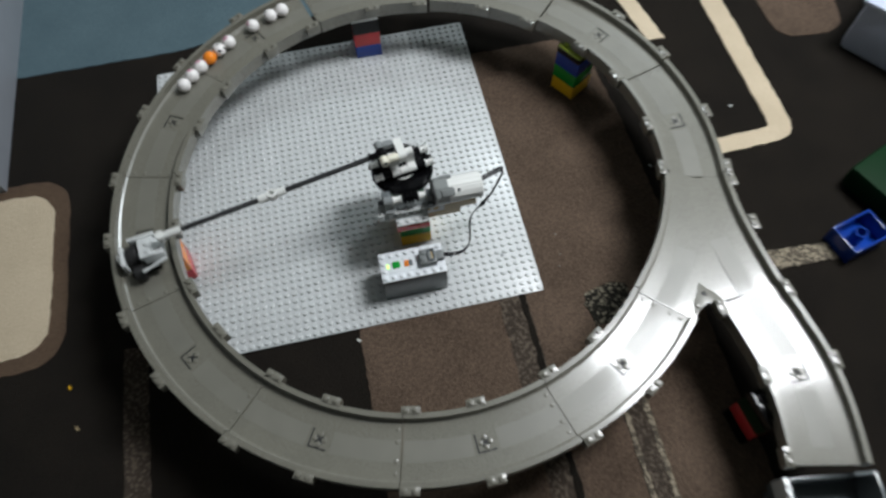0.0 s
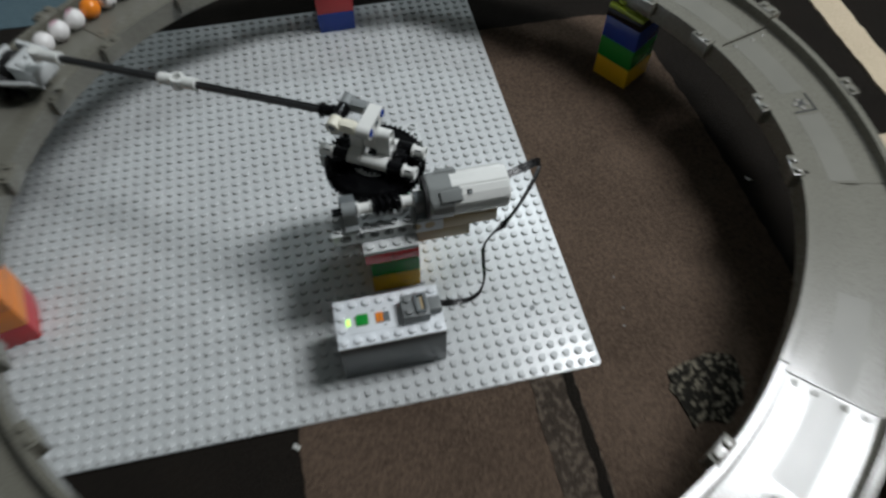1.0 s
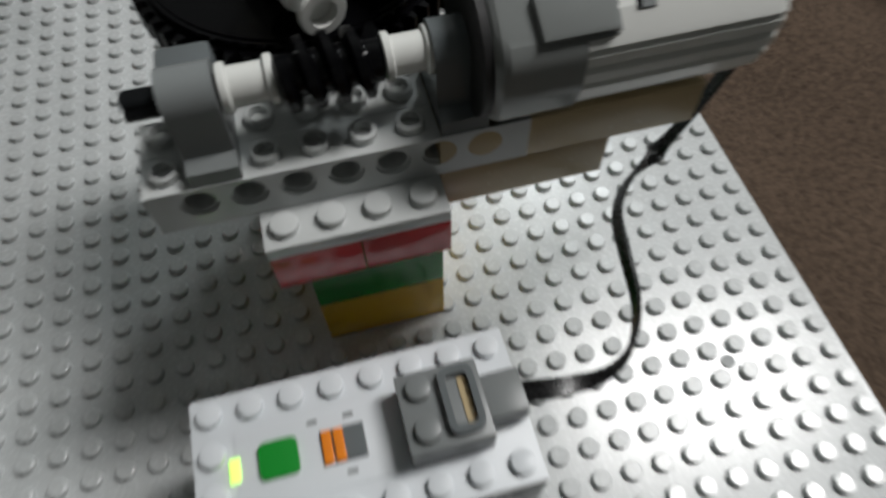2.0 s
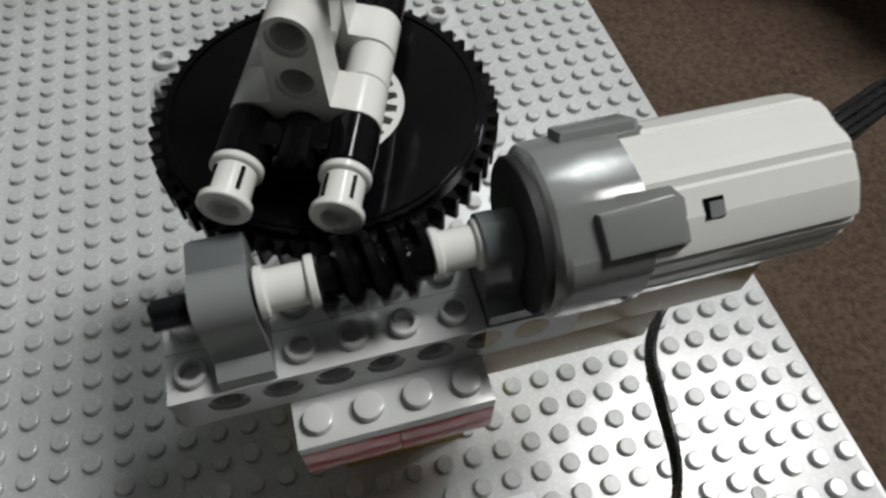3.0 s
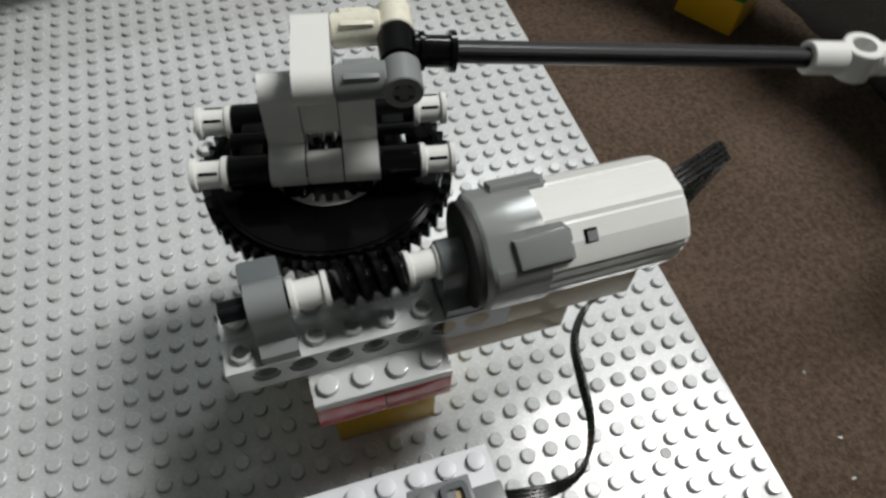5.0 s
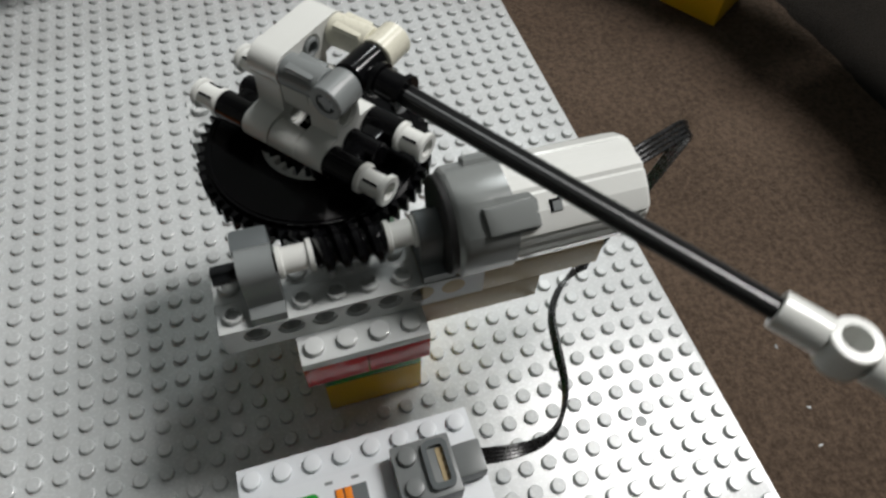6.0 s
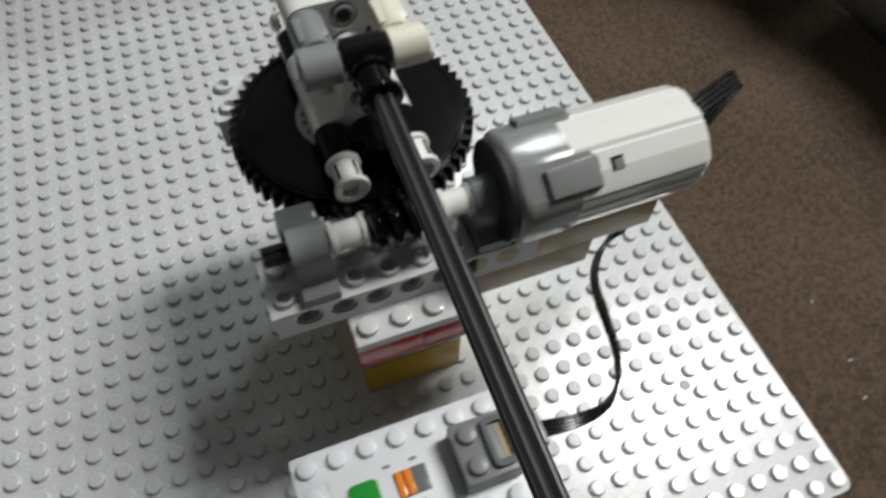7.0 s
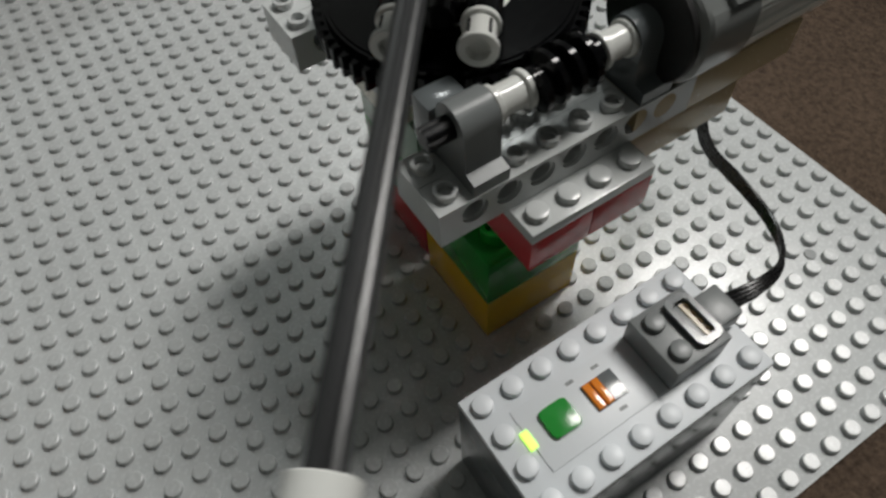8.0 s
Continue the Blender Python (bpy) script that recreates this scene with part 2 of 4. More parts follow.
def stud(x, y, z, r=2.4, h=1.7, seg=18, hollow=0.0):
    if hollow:
        return lathe([(r, 0), (r, h - 0.2), (r - 0.2, h), (hollow, h), (hollow, 0.1), (0, 0.1)], (x, y, z), (x, y, z + 1), seg)
    return lathe([(r, 0), (r, h - 0.35), (r - 0.12, h - 0.1), (r - 0.4, h), (0, h)], (x, y, z), (x, y, z + 1), seg)


def brick(x0, y0, z0, nx, ny, h=9.6, p=8.0, studs=True, only=None):
    """A toy brick with its studs; p = 16 and h = 19.2 is the large kind."""
    bm = box(x0 + 0.08, x0 + nx * p - 0.08, y0 + 0.08, y0 + ny * p - 0.08, z0 + 0.05, z0 + h, 0.28 if p < 10 else 0.5)
    if studs:
        r, sh = (2.4, 1.7) if p < 10 else (4.7, 4.4)
        for i in range(nx):
            for j in range(ny):
                if only is None or (i, j) in only:
                    add(bm, stud(x0 + (i + 0.5) * p, y0 + (j + 0.5) * p, z0 + h - 0.02, r, sh, hollow=0 if p < 10 else 3.3))
    return bm


def axle_brick(x0, y0, z0, n):
    """Brick of one row along x with cross holes through its side and hollow studs."""
    o = [(0.1, 0.1), (n * 8 - 0.1, 0.1), (n * 8 - 0.1, 9.6), (0.1, 9.6)]
    m = Matrix.Translation((x0, y0 + 7.95, z0)) @ Matrix.Rotation(math.pi / 2, 4, "X")
    bm = holed(o, [(8 + 8 * i, 5.8) for i in range(n - 1)], 7.9, m)
    for i in range(n):
        add(bm, stud(x0 + 4 + 8 * i, y0 + 4, z0 + 9.58, hollow=1.6))
    return bm


def ring_slab(outer, inner, z0, z1):
    """Slab between two outlines of equal count."""
    bm = bmesh.new()
    n = len(outer)
    L = [[bm.verts.new((x, y, z)) for x, y in loop] for loop, z in ((outer, z0), (outer, z1), (inner, z1), (inner, z0))]
    for k in range(4):
        a, b = L[k], L[(k + 1) % 4]
        for i in range(n):
            bm.faces.new((a[i], a[(i + 1) % n], b[(i + 1) % n], b[i]))
    bmesh.ops.recalc_face_normals(bm, faces=list(bm.faces))
    return bm


Z = 2.0  # top of the baseplate above the floor

# ---- floor, rug, room ----
floor = part("floor", prism([(-2500, -2500), (2500, -2500), (2500, 2500), (-2500, 2500)], -20, 0), C_DARK)
tagged(floor, "dark brown short-pile play rug with printed roads", "floor", kind="structure")


def wobbly(pts, step=6.0, amp=0.9, seed=0):
    """Walks an outline in short steps with a ragged pile edge."""
    rnd = random.Random(seed)
    out = []
    for (x0, y0), (x1, y1) in zip(pts, pts[1:] + pts[:1]):
        n = max(1, int(math.hypot(x1 - x0, y1 - y0) / step))
        for i in range(n):
            f = i / n
            out.append((x0 + (x1 - x0) * f + rnd.uniform(-amp, amp), y0 + (y1 - y0) * f + rnd.uniform(-amp, amp)))
    return out


def rounded(pts, r, n=8):
    """Rounds the corners of an outline; r may be one radius a corner."""
    out = []
    k = len(pts)
    for i in range(k):
        p, a, b = Vector(pts[i]), Vector(pts[i - 1]), Vector(pts[(i + 1) % k])
        ri = r[i] if isinstance(r, (list, tuple)) else r
        u, v = (a - p).normalized(), (b - p).normalized()
        s, e = p + u * ri, p + v * ri
        for j in range(n + 1):
            f = j / n
            out.append(tuple(s * (1 - f) ** 2 + p * 2 * f * (1 - f) + e * f * f))
    return out


def rug_patch(name, pts, z, mat, label, seed, amp=0.9):
    return part(name, prism(wobbly(pts, seed=seed, amp=amp), -3, z), mat, floor, label)


rug_patch("rug_road", rounded([(-193, -700), (150, -700), (152, 60), (150, 190), (142, 300), (118, 329), (-193, 329)], [5, 5, 20, 20, 20, 12, 5]), 0.8, C_BROWN, "plain brown road area of the rug", 1)
rug_patch("rug_strip", [(-50, -300), (-21, -300), (-19, 40), (-48, 40)], 1.3, C_STRIP, "dark speckled strip woven in the rug", 2)
rug_patch("rug_edging", [(-28, -300), (-21.5, -300), (-19.5, 40), (-26, 40)], 1.6, C_DARK, "dark edging of the strip", 13, 1.4)
rug_patch("rug_strip", [(34, -400), (58, -400), (61, -120), (37, -120)], 1.1, C_STRIP, "dark strip woven in the rug", 3)
for x in (34.5, 55.5):
    rug_patch("rug_edging", [(x, -400), (x + 5, -400), (x + 8, -120), (x + 3, -120)], 1.5, C_PALE, "pale speckled edging of the strip", int(x))
rug_patch("rug_patch", [(40, -12), (36, -32), (42, -50), (66, -52), (84, -30), (82, -10), (60, -8)], 2.2, C_SPECK, "black and cream speckled patch of the rug", 4, 2.4)
rug_patch("rug_strip", [(-428, -500), (-405, -500), (-402, 30), (-426, 30)], 0.9, C_STRIP, "speckled brown strip woven in the dark rug", 5)
rug_patch("rug_border", rounded([(-800, 28), (-484, 28), (-484, 255), (-800, 255)], 45), 0.8, C_EDGE, "brown border round the cream field", 6)
rug_patch("rug_field", rounded([(-790, 44), (-500, 44), (-500, 238), (-790, 238)], 38), 1.6, C_CREAM, "cream field of the rug", 7)
rug_patch("rug_line", rounded([(215, 117), (341, 121), (339, 700), (311, 700), (314, 141), (215, 138)], [2, 30, 2, 2, 10, 2]), 1.6, C_CREAM, "cream painted line of the rug", 8)
rug_patch("rug_line", [(223, 300), (245, 300), (205, 520), (180, 520)], 1.6, C_CREAM, "cream painted line of the rug", 9)
rug_patch("rug_line", [(228, -30), (330, -34), (330, -14), (228, -8)], 1.3, C_PALE, "cream speckled strip of the rug", 10)
rug_patch("rug_field", rounded([(-1500, 421), (-360, 419), (-110, 450), (110, 470), (110, 1600), (-1500, 1600)], 10), 1.0, C_BLUE, "grey-blue field of the rug", 11)
rug_patch("rug_field", rounded([(385, 265), (470, 260), (500, 400), (380, 420)], 30), 1.0, C_BROWN, "brown field of the rug", 12)

# unseen walls and ceiling, added to close the room and bounce lamp light
for nm, bm in (("wall_north", box(-2600, 2600, 2500, 2600, -20, 2500, 0)), ("wall_south", box(-2600, 2600, -2600, -2500, -20, 2500, 0)),
               ("wall_east", box(2500, 2600, -2500, 2500, -20, 2500, 0)), ("wall_west", box(-2600, -2500, -2500, 2500, -20, 2500, 0)),
               ("ceiling", box(-2600, 2600, -2600, 2600, 2500, 2600, 0))):
    tagged(part(nm, bm, M_WALL), "unseen plain room surface, added to bounce light", nm.split("_")[0], kind="structure")

# ---- baseplate ----
plate = thing("baseplate", "light grey square toy baseplate with rows of studs on the rug", "baseplate")
o = rounded([(-384, 0), (0, 0), (0, 384), (-384, 384)], 3, 5)
part("sheet", prism(o, 0.9, Z, bev=0.2), M_PLATE, plate)


def stud_field(cells, z, seg):
    """All studs of the sheet in one mesh, from one profile."""
    prof = [(2.4, 0), (2.4, 1.25), (2.28, 1.55), (2.0, 1.7)]
    verts, faces = [], []
    for x, y in cells:
        b = len(verts)
        for r, h in prof:
            verts += [((x + r * math.cos(2 * math.pi * i / seg)) / 1000, (y + r * math.sin(2 * math.pi * i / seg)) / 1000, (z + h) / 1000) for i in range(seg)]
        for k in range(len(prof) - 1):
            faces += [(b + k * seg + i, b + k * seg + (i + 1) % seg, b + (k + 1) * seg + (i + 1) % seg, b + (k + 1) * seg + i) for i in range(seg)]
        faces.append(tuple(b + (len(prof) - 1) * seg + i for i in range(seg)))
    me = bpy.data.meshes.new("studs")
    me.from_pydata(verts, [], faces)
    me.shade_smooth()
    me.set_sharp_from_angle(angle=radians(24))
    me.materials.append(M_PLATE)
    return me


def covered(x, y):
    return any(x0 < x < x1 and y0 < y < y1 for x0, x1, y0, y1 in ((-160, -96, 24, 56), (-133, -101, 82, 114), (-132, -100, 116, 148), (-138, -106, 353, 385)))


cells = [(-4 - 8 * i, 4 + 8 * j) for i in range(48) for j in range(48)]
cells = [c for c in cells if not covered(*c)]
studs = new("studs", stud_field(cells, Z, 18))
studs.parent = plate
tagged(studs, "rows of low round studs", kind="stuff")

# ---- motor stand ----
stand = thing("motor_stand", "toy brick pillar carrying a grey geared motor on the baseplate", "motor stand")
part("large_brick", brick(-133, 82, Z, 2, 2, 19.2, 16), M_YELLOW, stand, "yellow large brick")
part("large_brick", brick(-133, 82, Z + 19.2, 2, 2, 19.2, 16), M_GREEN, stand, "green large brick")
part("large_brick", brick(-132, 116, Z, 2, 2, 19.2, 16), M_RED, stand, "red large brick")
part("large_brick", brick(-132, 116, Z + 19.2, 2, 2, 19.2, 16), M_GREEN, stand, "green large brick")
part("large_brick", brick(-132, 116, Z + 38.4, 2, 2, 19.2, 16, studs=False), M_SAND, stand, "pale green large brick")
part("brick", brick(-136, 120, Z + 57.6, 3, 3, 18.1, studs=False), M_IVORY, stand, "cream brick")
part("brick", brick(-136, 144.2, Z + 57.6, 5, 1, 18.1, studs=False), M_RED, stand, "red brick")
part("brick", brick(-111.8, 120, Z + 57.6, 2, 3, 18.1, studs=False), M_GREY, stand)
part("brick", brick(-128, 92, Z + 38.4, 2, 2, 24.7), M_GREEN, stand)
part("brick", brick(-136, 64, Z + 63.1, 2, 3, 9.6), M_RED, stand, "red brick")
part("brick", brick(-120, 64, Z + 63.1, 2, 3, 9.6), M_RED, stand, "red brick")
flat = part("flat_plate", brick(-136, 64, Z + 72.7, 4, 3, 3.1, studs=False), M_GREY, stand, "light grey plate with four studs")
for i in range(4):
    part("stud", stud(-132 + 8 * i, 68, Z + 75.78, seg=28), M_GREY, flat)
part("brick", brick(-104, 72, Z + 75.8, 6, 2, 9.6, studs=False), M_TAN, stand, "tan brick under the motor")
part("brick", brick(-104, 72, Z + 66.2, 4, 2, 9.6, studs=False), M_TAN, stand, "tan brick")
part("hole_brick", axle_brick(-152, 72, Z + 75.8, 8), M_GREY, stand, "grey brick with cross holes and hollow studs")
part("hole_brick", axle_brick(-152, 80, Z + 75.8, 8), M_GREY, stand)
part("hole_brick", axle_brick(-152, 133, Z + 75.8, 8), M_GREY, stand)
part("hole_brick", axle_brick(-152, 141, Z + 75.8, 8), M_GREY, stand)
part("turntable_base", joined(prism([(26 * math.cos(math.pi / 8 + i * math.pi / 4) - 120, 26 * math.sin(math.pi / 8 + i * math.pi / 4) + 116) for i in range(8)], Z + 82.5, Z + 86, bev=0.4),
     cyl((-120, 116, Z + 85), (-120, 116, Z + 90), 12)), M_GREY, stand, "light grey turntable base")
BZ = Z + 85.4   # top of the brick with cross holes
AX = Z + 97.4   # height of the worm axle


def axle_support(x0):
    """Upright block with a round axle hole, on two studs."""
    o = [(72.3, 0), (87.7, 0), (87.7, 3.0), (85.0, 3.8), (84.6, 8)] + [(80 + 4.6 * math.cos(a), AX - BZ + 4.6 * math.sin(a)) for a in [math.pi * i / 10 for i in range(11)]] + [(75.4, 8), (75.0, 3.8), (72.3, 3.0)]
    m = Matrix.Translation((x0, 0, BZ)) @ Matrix(((0, 0, 1, 0), (1, 0, 0, 0), (0, 1, 0, 0), (0, 0, 0, 1)))
    return holed([(y, z) for y, z in o], [(80, AX - BZ)], 8.0, m, bore=False)


part("bearing_wing", box(-145.2, -136.2, 85.2, 91.5, BZ + 0.1, BZ + 12.2, 1.2), M_DARK, stand, "dark grey wing of the bearing")
part("axle_support", axle_support(-144), M_MID, stand, "mid grey axle bearing block")
part("axle_support", axle_support(-103.5), M_DARK, stand, "dark grey axle bearing block")



def motor_profile():
    """Half section of the motor, back to front, mirrored: creased top, sloping flats, fluted flanks."""
    half = [(0, 12.1), (-2.6, 12.4), (-4.2, 12.2), (-5.0, 11.4), (-5.7, 11.45), (-9.0, 9.2), (-11.6, 6.3), (-12.3, 5.2), (-11.5, 4.7), (-12.4, 3.7), (-12.4, 1.9), (-11.5, 1.2), (-12.3, 0.3), (-12.2, -1.6), (-11.2, -2.3), (-11.8, -3.2), (-10.9, -6.3), (-8.6, -9.4), (-6.4, -10.6)]
    return half + [(-y, z) for y, z in half[:0:-1]]


def motor_body():
    """The fluted body, drawn in a little towards its rounded tail."""
    sec = motor_profile()
    bm = bmesh.new()
    rows = [[bm.verts.new((x, 80 + y * k, AX + z * k)) for y, z in sec] for x, k in ((-88, 1), (-52.6, 0.985), (-51.2, 0.972), (-50.6, 0.95), (-50.3, 0.92))]
    for p, q in zip(rows, rows[1:]):
        for j in range(len(sec)):
            bm.faces.new((p[j], p[(j + 1) % len(sec)], q[(j + 1) % len(sec)], q[j]))
    bm.faces.new(rows[0]), bm.faces.new(rows[-1][::-1])
    bmesh.ops.recalc_face_normals(bm, faces=list(bm.faces))
    return bm


YZ = Matrix(((0, 0, 1, 0), (1, 0, 0, 0), (0, 1, 0, 0), (0, 0, 0, 1)))
motor = part("motor", motor_body(), M_WHITE, stand, "light grey fluted motor body", angle=11)


def collar_mesh(rows, seg=64):
    """Skin from a round face to the motor's outline; rows: place along x, blend, round radius."""
    half = [(0, 12.7), (-3.6, 12.6), (-5.3, 12.05), (-11.7, 7.1), (-12.8, 4.6), (-12.8, -1.5), (-11.5, -6.5), (-9.0, -9.8), (-6.4, -11.0)]
    poly = half + [(-y, z) for y, z in half[:0:-1]]
    reach = []
    for k in range(seg):
        a = 2 * math.pi * k / seg
        d, best = Vector((math.cos(a), math.sin(a))), 12.0
        for (y0, z0), (y1, z1) in zip(poly, poly[1:] + poly[:1]):
            e = Vector((y1 - y0, z1 - z0))
            den = d.x * e.y - d.y * e.x
            if abs(den) > 1e-9:
                s, u = (y0 * e.y - z0 * e.x) / den, (y0 * d.y - z0 * d.x) / den
                if s > 0 and -1e-6 <= u <= 1 + 1e-6:
                    best = s
        reach.append((d, best))
    bm = bmesh.new()
    rings = [[bm.verts.new((x, 80 + d.x * (r * (1 - f) + q * f), AX + d.y * (r * (1 - f) + q * f))) for d, q in reach] for x, f, r in rows]
    for p, q in zip(rings, rings[1:]):
        for k in range(seg):
            bm.faces.new((p[k], p[(k + 1) % seg], q[(k + 1) % seg], q[k]))
    bm.faces.new(rings[0]), bm.faces.new(rings[-1][::-1])
    bmesh.ops.recalc_face_normals(bm, faces=list(bm.faces))
    return bm


part("collar", collar_mesh([(-96.6, 0, 11.5), (-96.0, 0.1, 12.2), (-95.3, 0.5, 12.6), (-94.4, 0.9, 12.7), (-88.0, 1, 12.7), (-83.1, 1, 12.7), (-82.8, 1, 12.7), (-82.7, 0, 11.0)]), M_COLLAR, motor, "mid grey motor collar", angle=14)
part("face", tube((-98.0, 80, AX), (-96.2, 80, AX), 11.9, 4.2, 40), M_TYRE, motor, "black motor face ring")
part("hub", cyl((-103.0, 80, AX), (-96.0, 80, AX), 4.1), M_DARK, motor, "dark grey output hub")


def on_flat(side, bm):
    """From (along x, across the sloping flat, out of it) to the motor's flank; side -1 is the front."""
    n, s = Vector((0, 0.62 * side, 0.785)), Vector((0, 0.785 * side, -0.62))
    o = Vector((0, 80 + 8.42 * side, AX + 9.62))
    bm.transform(Matrix(((1, 0, 0, o.x), (0, s.y, n.y, o.y), (0, s.z, n.z, o.z), (0, 0, 0, 1))))
    bmesh.ops.recalc_face_normals(bm, faces=list(bm.faces))
    return bm


for side in (-1, 1):
    root = prism([(-87, -4.4), (-79.2, -4.2), (-77.5, -2.2), (-77.5, 3.8), (-79, 4.4), (-87, 4.4)], -2.0, -0.05, bev=0.12)
    part("tongue", on_flat(side, root), M_COLLAR, motor, "flat grey tongue of the collar", angle=20)
    lug = prism([(-90.4, -2.6), (-79.2, -3.0), (-78.2, -2.2), (-78.2, 3.8), (-89.8, 3.8)], -2.5, 1.4, bev=0.9)
    part("clip_lug", on_flat(side, lug), M_COLLAR, motor, "raised grey lug of the collar", angle=20)
# shade inside the vent is a flush black square round the insert
part("vent", on_flat(-1, box(-74.9, -72.0, -1.5, 1.4, -1, 0.06, 0)), M_BLACK, motor, "black square drawn as the small vent's inner shade")
part("vent_insert", on_flat(-1, box(-74.2, -72.1, -0.9, 1.3, -1, 0.12, 0)), M_MID, motor, "grey insert of the vent")

# ---- battery box ----
bat = thing("battery_box", "grey toy battery box with white studded lid, switched on", "battery box")
BT = Z + 41.6
part("case", box(-159.9, -96.1, 24.1, 55.9, Z + 0.1, BT - 1.9, 0.5), M_DARK, bat, "dark grey lower case")
lid = brick(-160, 24, BT - 2.0, 8, 4, 2.0, studs=False)
lid = part("lid", lid, M_LID, bat, "white lid with a border of studs")
for x, y in [(-156 + 8 * i, y) for i in range(8) for y in (28, 52)] + [(-156, 36), (-156, 44)]:
    part("stud", stud(x, y, BT - 0.05), M_LID, lid)
part("control_panel", box(-152, -120, 32.3, 47.7, BT - 0.5, BT + 0.3, 0.15), M_LID, bat, "smooth white panel")
part("button", prism(rounded([(-147.6, 37), (-140.2, 37), (-140.2, 44), (-147.6, 44)], 1.2, 4), BT, BT + 1.3, bev=0.4), M_GREEN, bat, "green push button")
part("switch_slot", box(-136, -127.5, 36.8, 43.6, BT, BT + 0.5, 0.1), M_DARK, bat, "dark grey switch slot")
part("switch", joined(box(-135.7, -133.8, 37.0, 43.4, BT + 0.3, BT + 1.2, 0.2), box(-133.4, -131.5, 37.0, 43.4, BT + 0.3, BT + 1.2, 0.2)), M_ORANGE, bat, "orange ridged slide switch")
part("indicator", box(-153.2, -151.2, 38.2, 42.6, BT, BT + 0.6, 0.2), M_LED, bat, "lit yellow-green indicator")
for x, y in ((-130, 45.6), (-131, 34.8), (-137, 45.8)):
    part("mark", box(x - 1, x + 1, y - 0.4, y + 0.4, BT + 0.1, BT + 0.36, 0), M_MID, bat, "small grey printed mark")
plug = part("plug", joined(box(-120, -104.2, 32.2, 47.8, BT, BT + 8.2, 0.5), box(-104.3, -96.5, 35.5, 44.5, BT + 0.8, BT + 7.0, 0.9), stud(-116, 36, BT + 8.15), stud(-116, 44, BT + 8.15)), M_MID, bat, "grey two by two connector plug")
slot = rounded([(-112.2, 33.6), (-105.4, 33.6), (-105.4, 46.4), (-112.2, 46.4)], 2.2, 5)
core = rounded([(-110.9, 35.2), (-106.7, 35.2), (-106.7, 44.8), (-110.9, 44.8)], 1.1, 5)
part("contact_rim", ring_slab(slot, core, BT + 8.0, BT + 10.0), M_DARK, plug, "glossy dark grey oval rim round the contacts")
part("contact_block", prism(rounded([(-108.6, 35.6), (-106.8, 35.6), (-106.8, 44.4), (-108.6, 44.4)], 0.4, 3), BT + 8.0, BT + 8.5), M_TAN, plug, "pale contact bed")
for y in (36.6, 38.8, 41.0, 43.2):
    part("contact", box(-107.4, -106.75, y - 0.6, y + 0.6, BT + 8.3, BT + 8.9, 0.1), M_CHROME, plug, "brass contact")

# ---- cable ----


def ribbon(pts, width, strands, steps=14):
    """Flat cable of round strands along a smooth line; each point: place and the way that its width lies."""
    out = []
    P = [Vector(p[0]) for p in pts]
    D = [Vector(p[1]).normalized() for p in pts]
    W = [p[2] for p in pts]
    line = []
    for i in range(len(P) - 1):
        p0, p1, p2, p3 = P[max(i - 1, 0)], P[i], P[i + 1], P[min(i + 2, len(P) - 1)]
        for s in range(steps):
            t = s / steps
            q = 0.5 * ((2 * p1) + (p2 - p0) * t + (2 * p0 - 5 * p1 + 4 * p2 - p3) * t * t + (3 * p1 - p0 - 3 * p2 + p3) * t ** 3)
            line.append((q, (D[i] * (1 - t) + D[i + 1] * t).normalized(), W[i] * (1 - t) + W[i + 1] * t))
    line.append((P[-1], D[-1], W[-1]))
    for k in range(strands):
        bm = bmesh.new()
        off = (k / (strands - 1) - 0.5)
        rad = width / strands * 0.56
        rings = []
        for i, (q, d, w) in enumerate(line):
            tan = (line[min(i + 1, len(line) - 1)][0] - line[max(i - 1, 0)][0]).normalized()
            side = (d - tan * d.dot(tan)).normalized()
            up = tan.cross(side)
            c = q + side * off * w * (1 - 1 / strands)
            rings.append([bm.verts.new(c + side * rad * math.cos(a) + up * rad * math.sin(a)) for a in [2 * math.pi * j / 8 for j in range(8)]])
        for a, b in zip(rings, rings[1:]):
            for j in range(8):
                bm.faces.new((a[j], a[(j + 1) % 8], b[(j + 1) % 8], b[j]))
        bm.faces.new(rings[0][::-1]), bm.faces.new(rings[-1])
        bmesh.ops.recalc_face_normals(bm, faces=list(bm.faces))
        out.append(bm)
    return out


cable = thing("cable", "black four-strand flat cable from motor to battery box", "cable")
for bm in ribbon([((-51, 81, AX + 6), (0, 1, 0), 5.4), ((-40, 85, AX + 5.5), (0, 1, 0), 5.4), ((-27, 91, AX + 1), (0.2, 1, 0), 5.4), ((-26, 95, AX - 18), (0.3, 1, 0), 5.4),
                              ((-33, 96, Z + 52), (0.5, 0.9, 0), 5.4), ((-42, 94, Z + 37), (0.6, 0.5, 0.5), 5.5), ((-52, 88, Z + 36), (0.6, 0.1, 0.9), 4.5), ((-60, 78, Z + 39), (0.4, 0, 1), 3.4), ((-63.5, 66, Z + 41), (0.5, 0, 1), 3.2),
                              ((-66, 54, Z + 41), (0.2, 0, 1), 3.2), ((-71, 45, Z + 42), (0.2, 0.4, 1), 3.2), ((-78, 40, Z + 44), (0, 0.5, 1), 3.0), ((-87, 39, Z + 45), (0, 1, 0.6), 3.4), ((-96.6, 40, BT + 4), (0, 1, 0), 4.4)], 4.6, 4):
    part("strand", bm, M_RUBBER, cable)

# ---- worm axle (turns) ----
worm_axle = thing("worm_axle", "black worm gear with two light grey bushes on an axle", "worm gear", at=(-119, 80, AX))


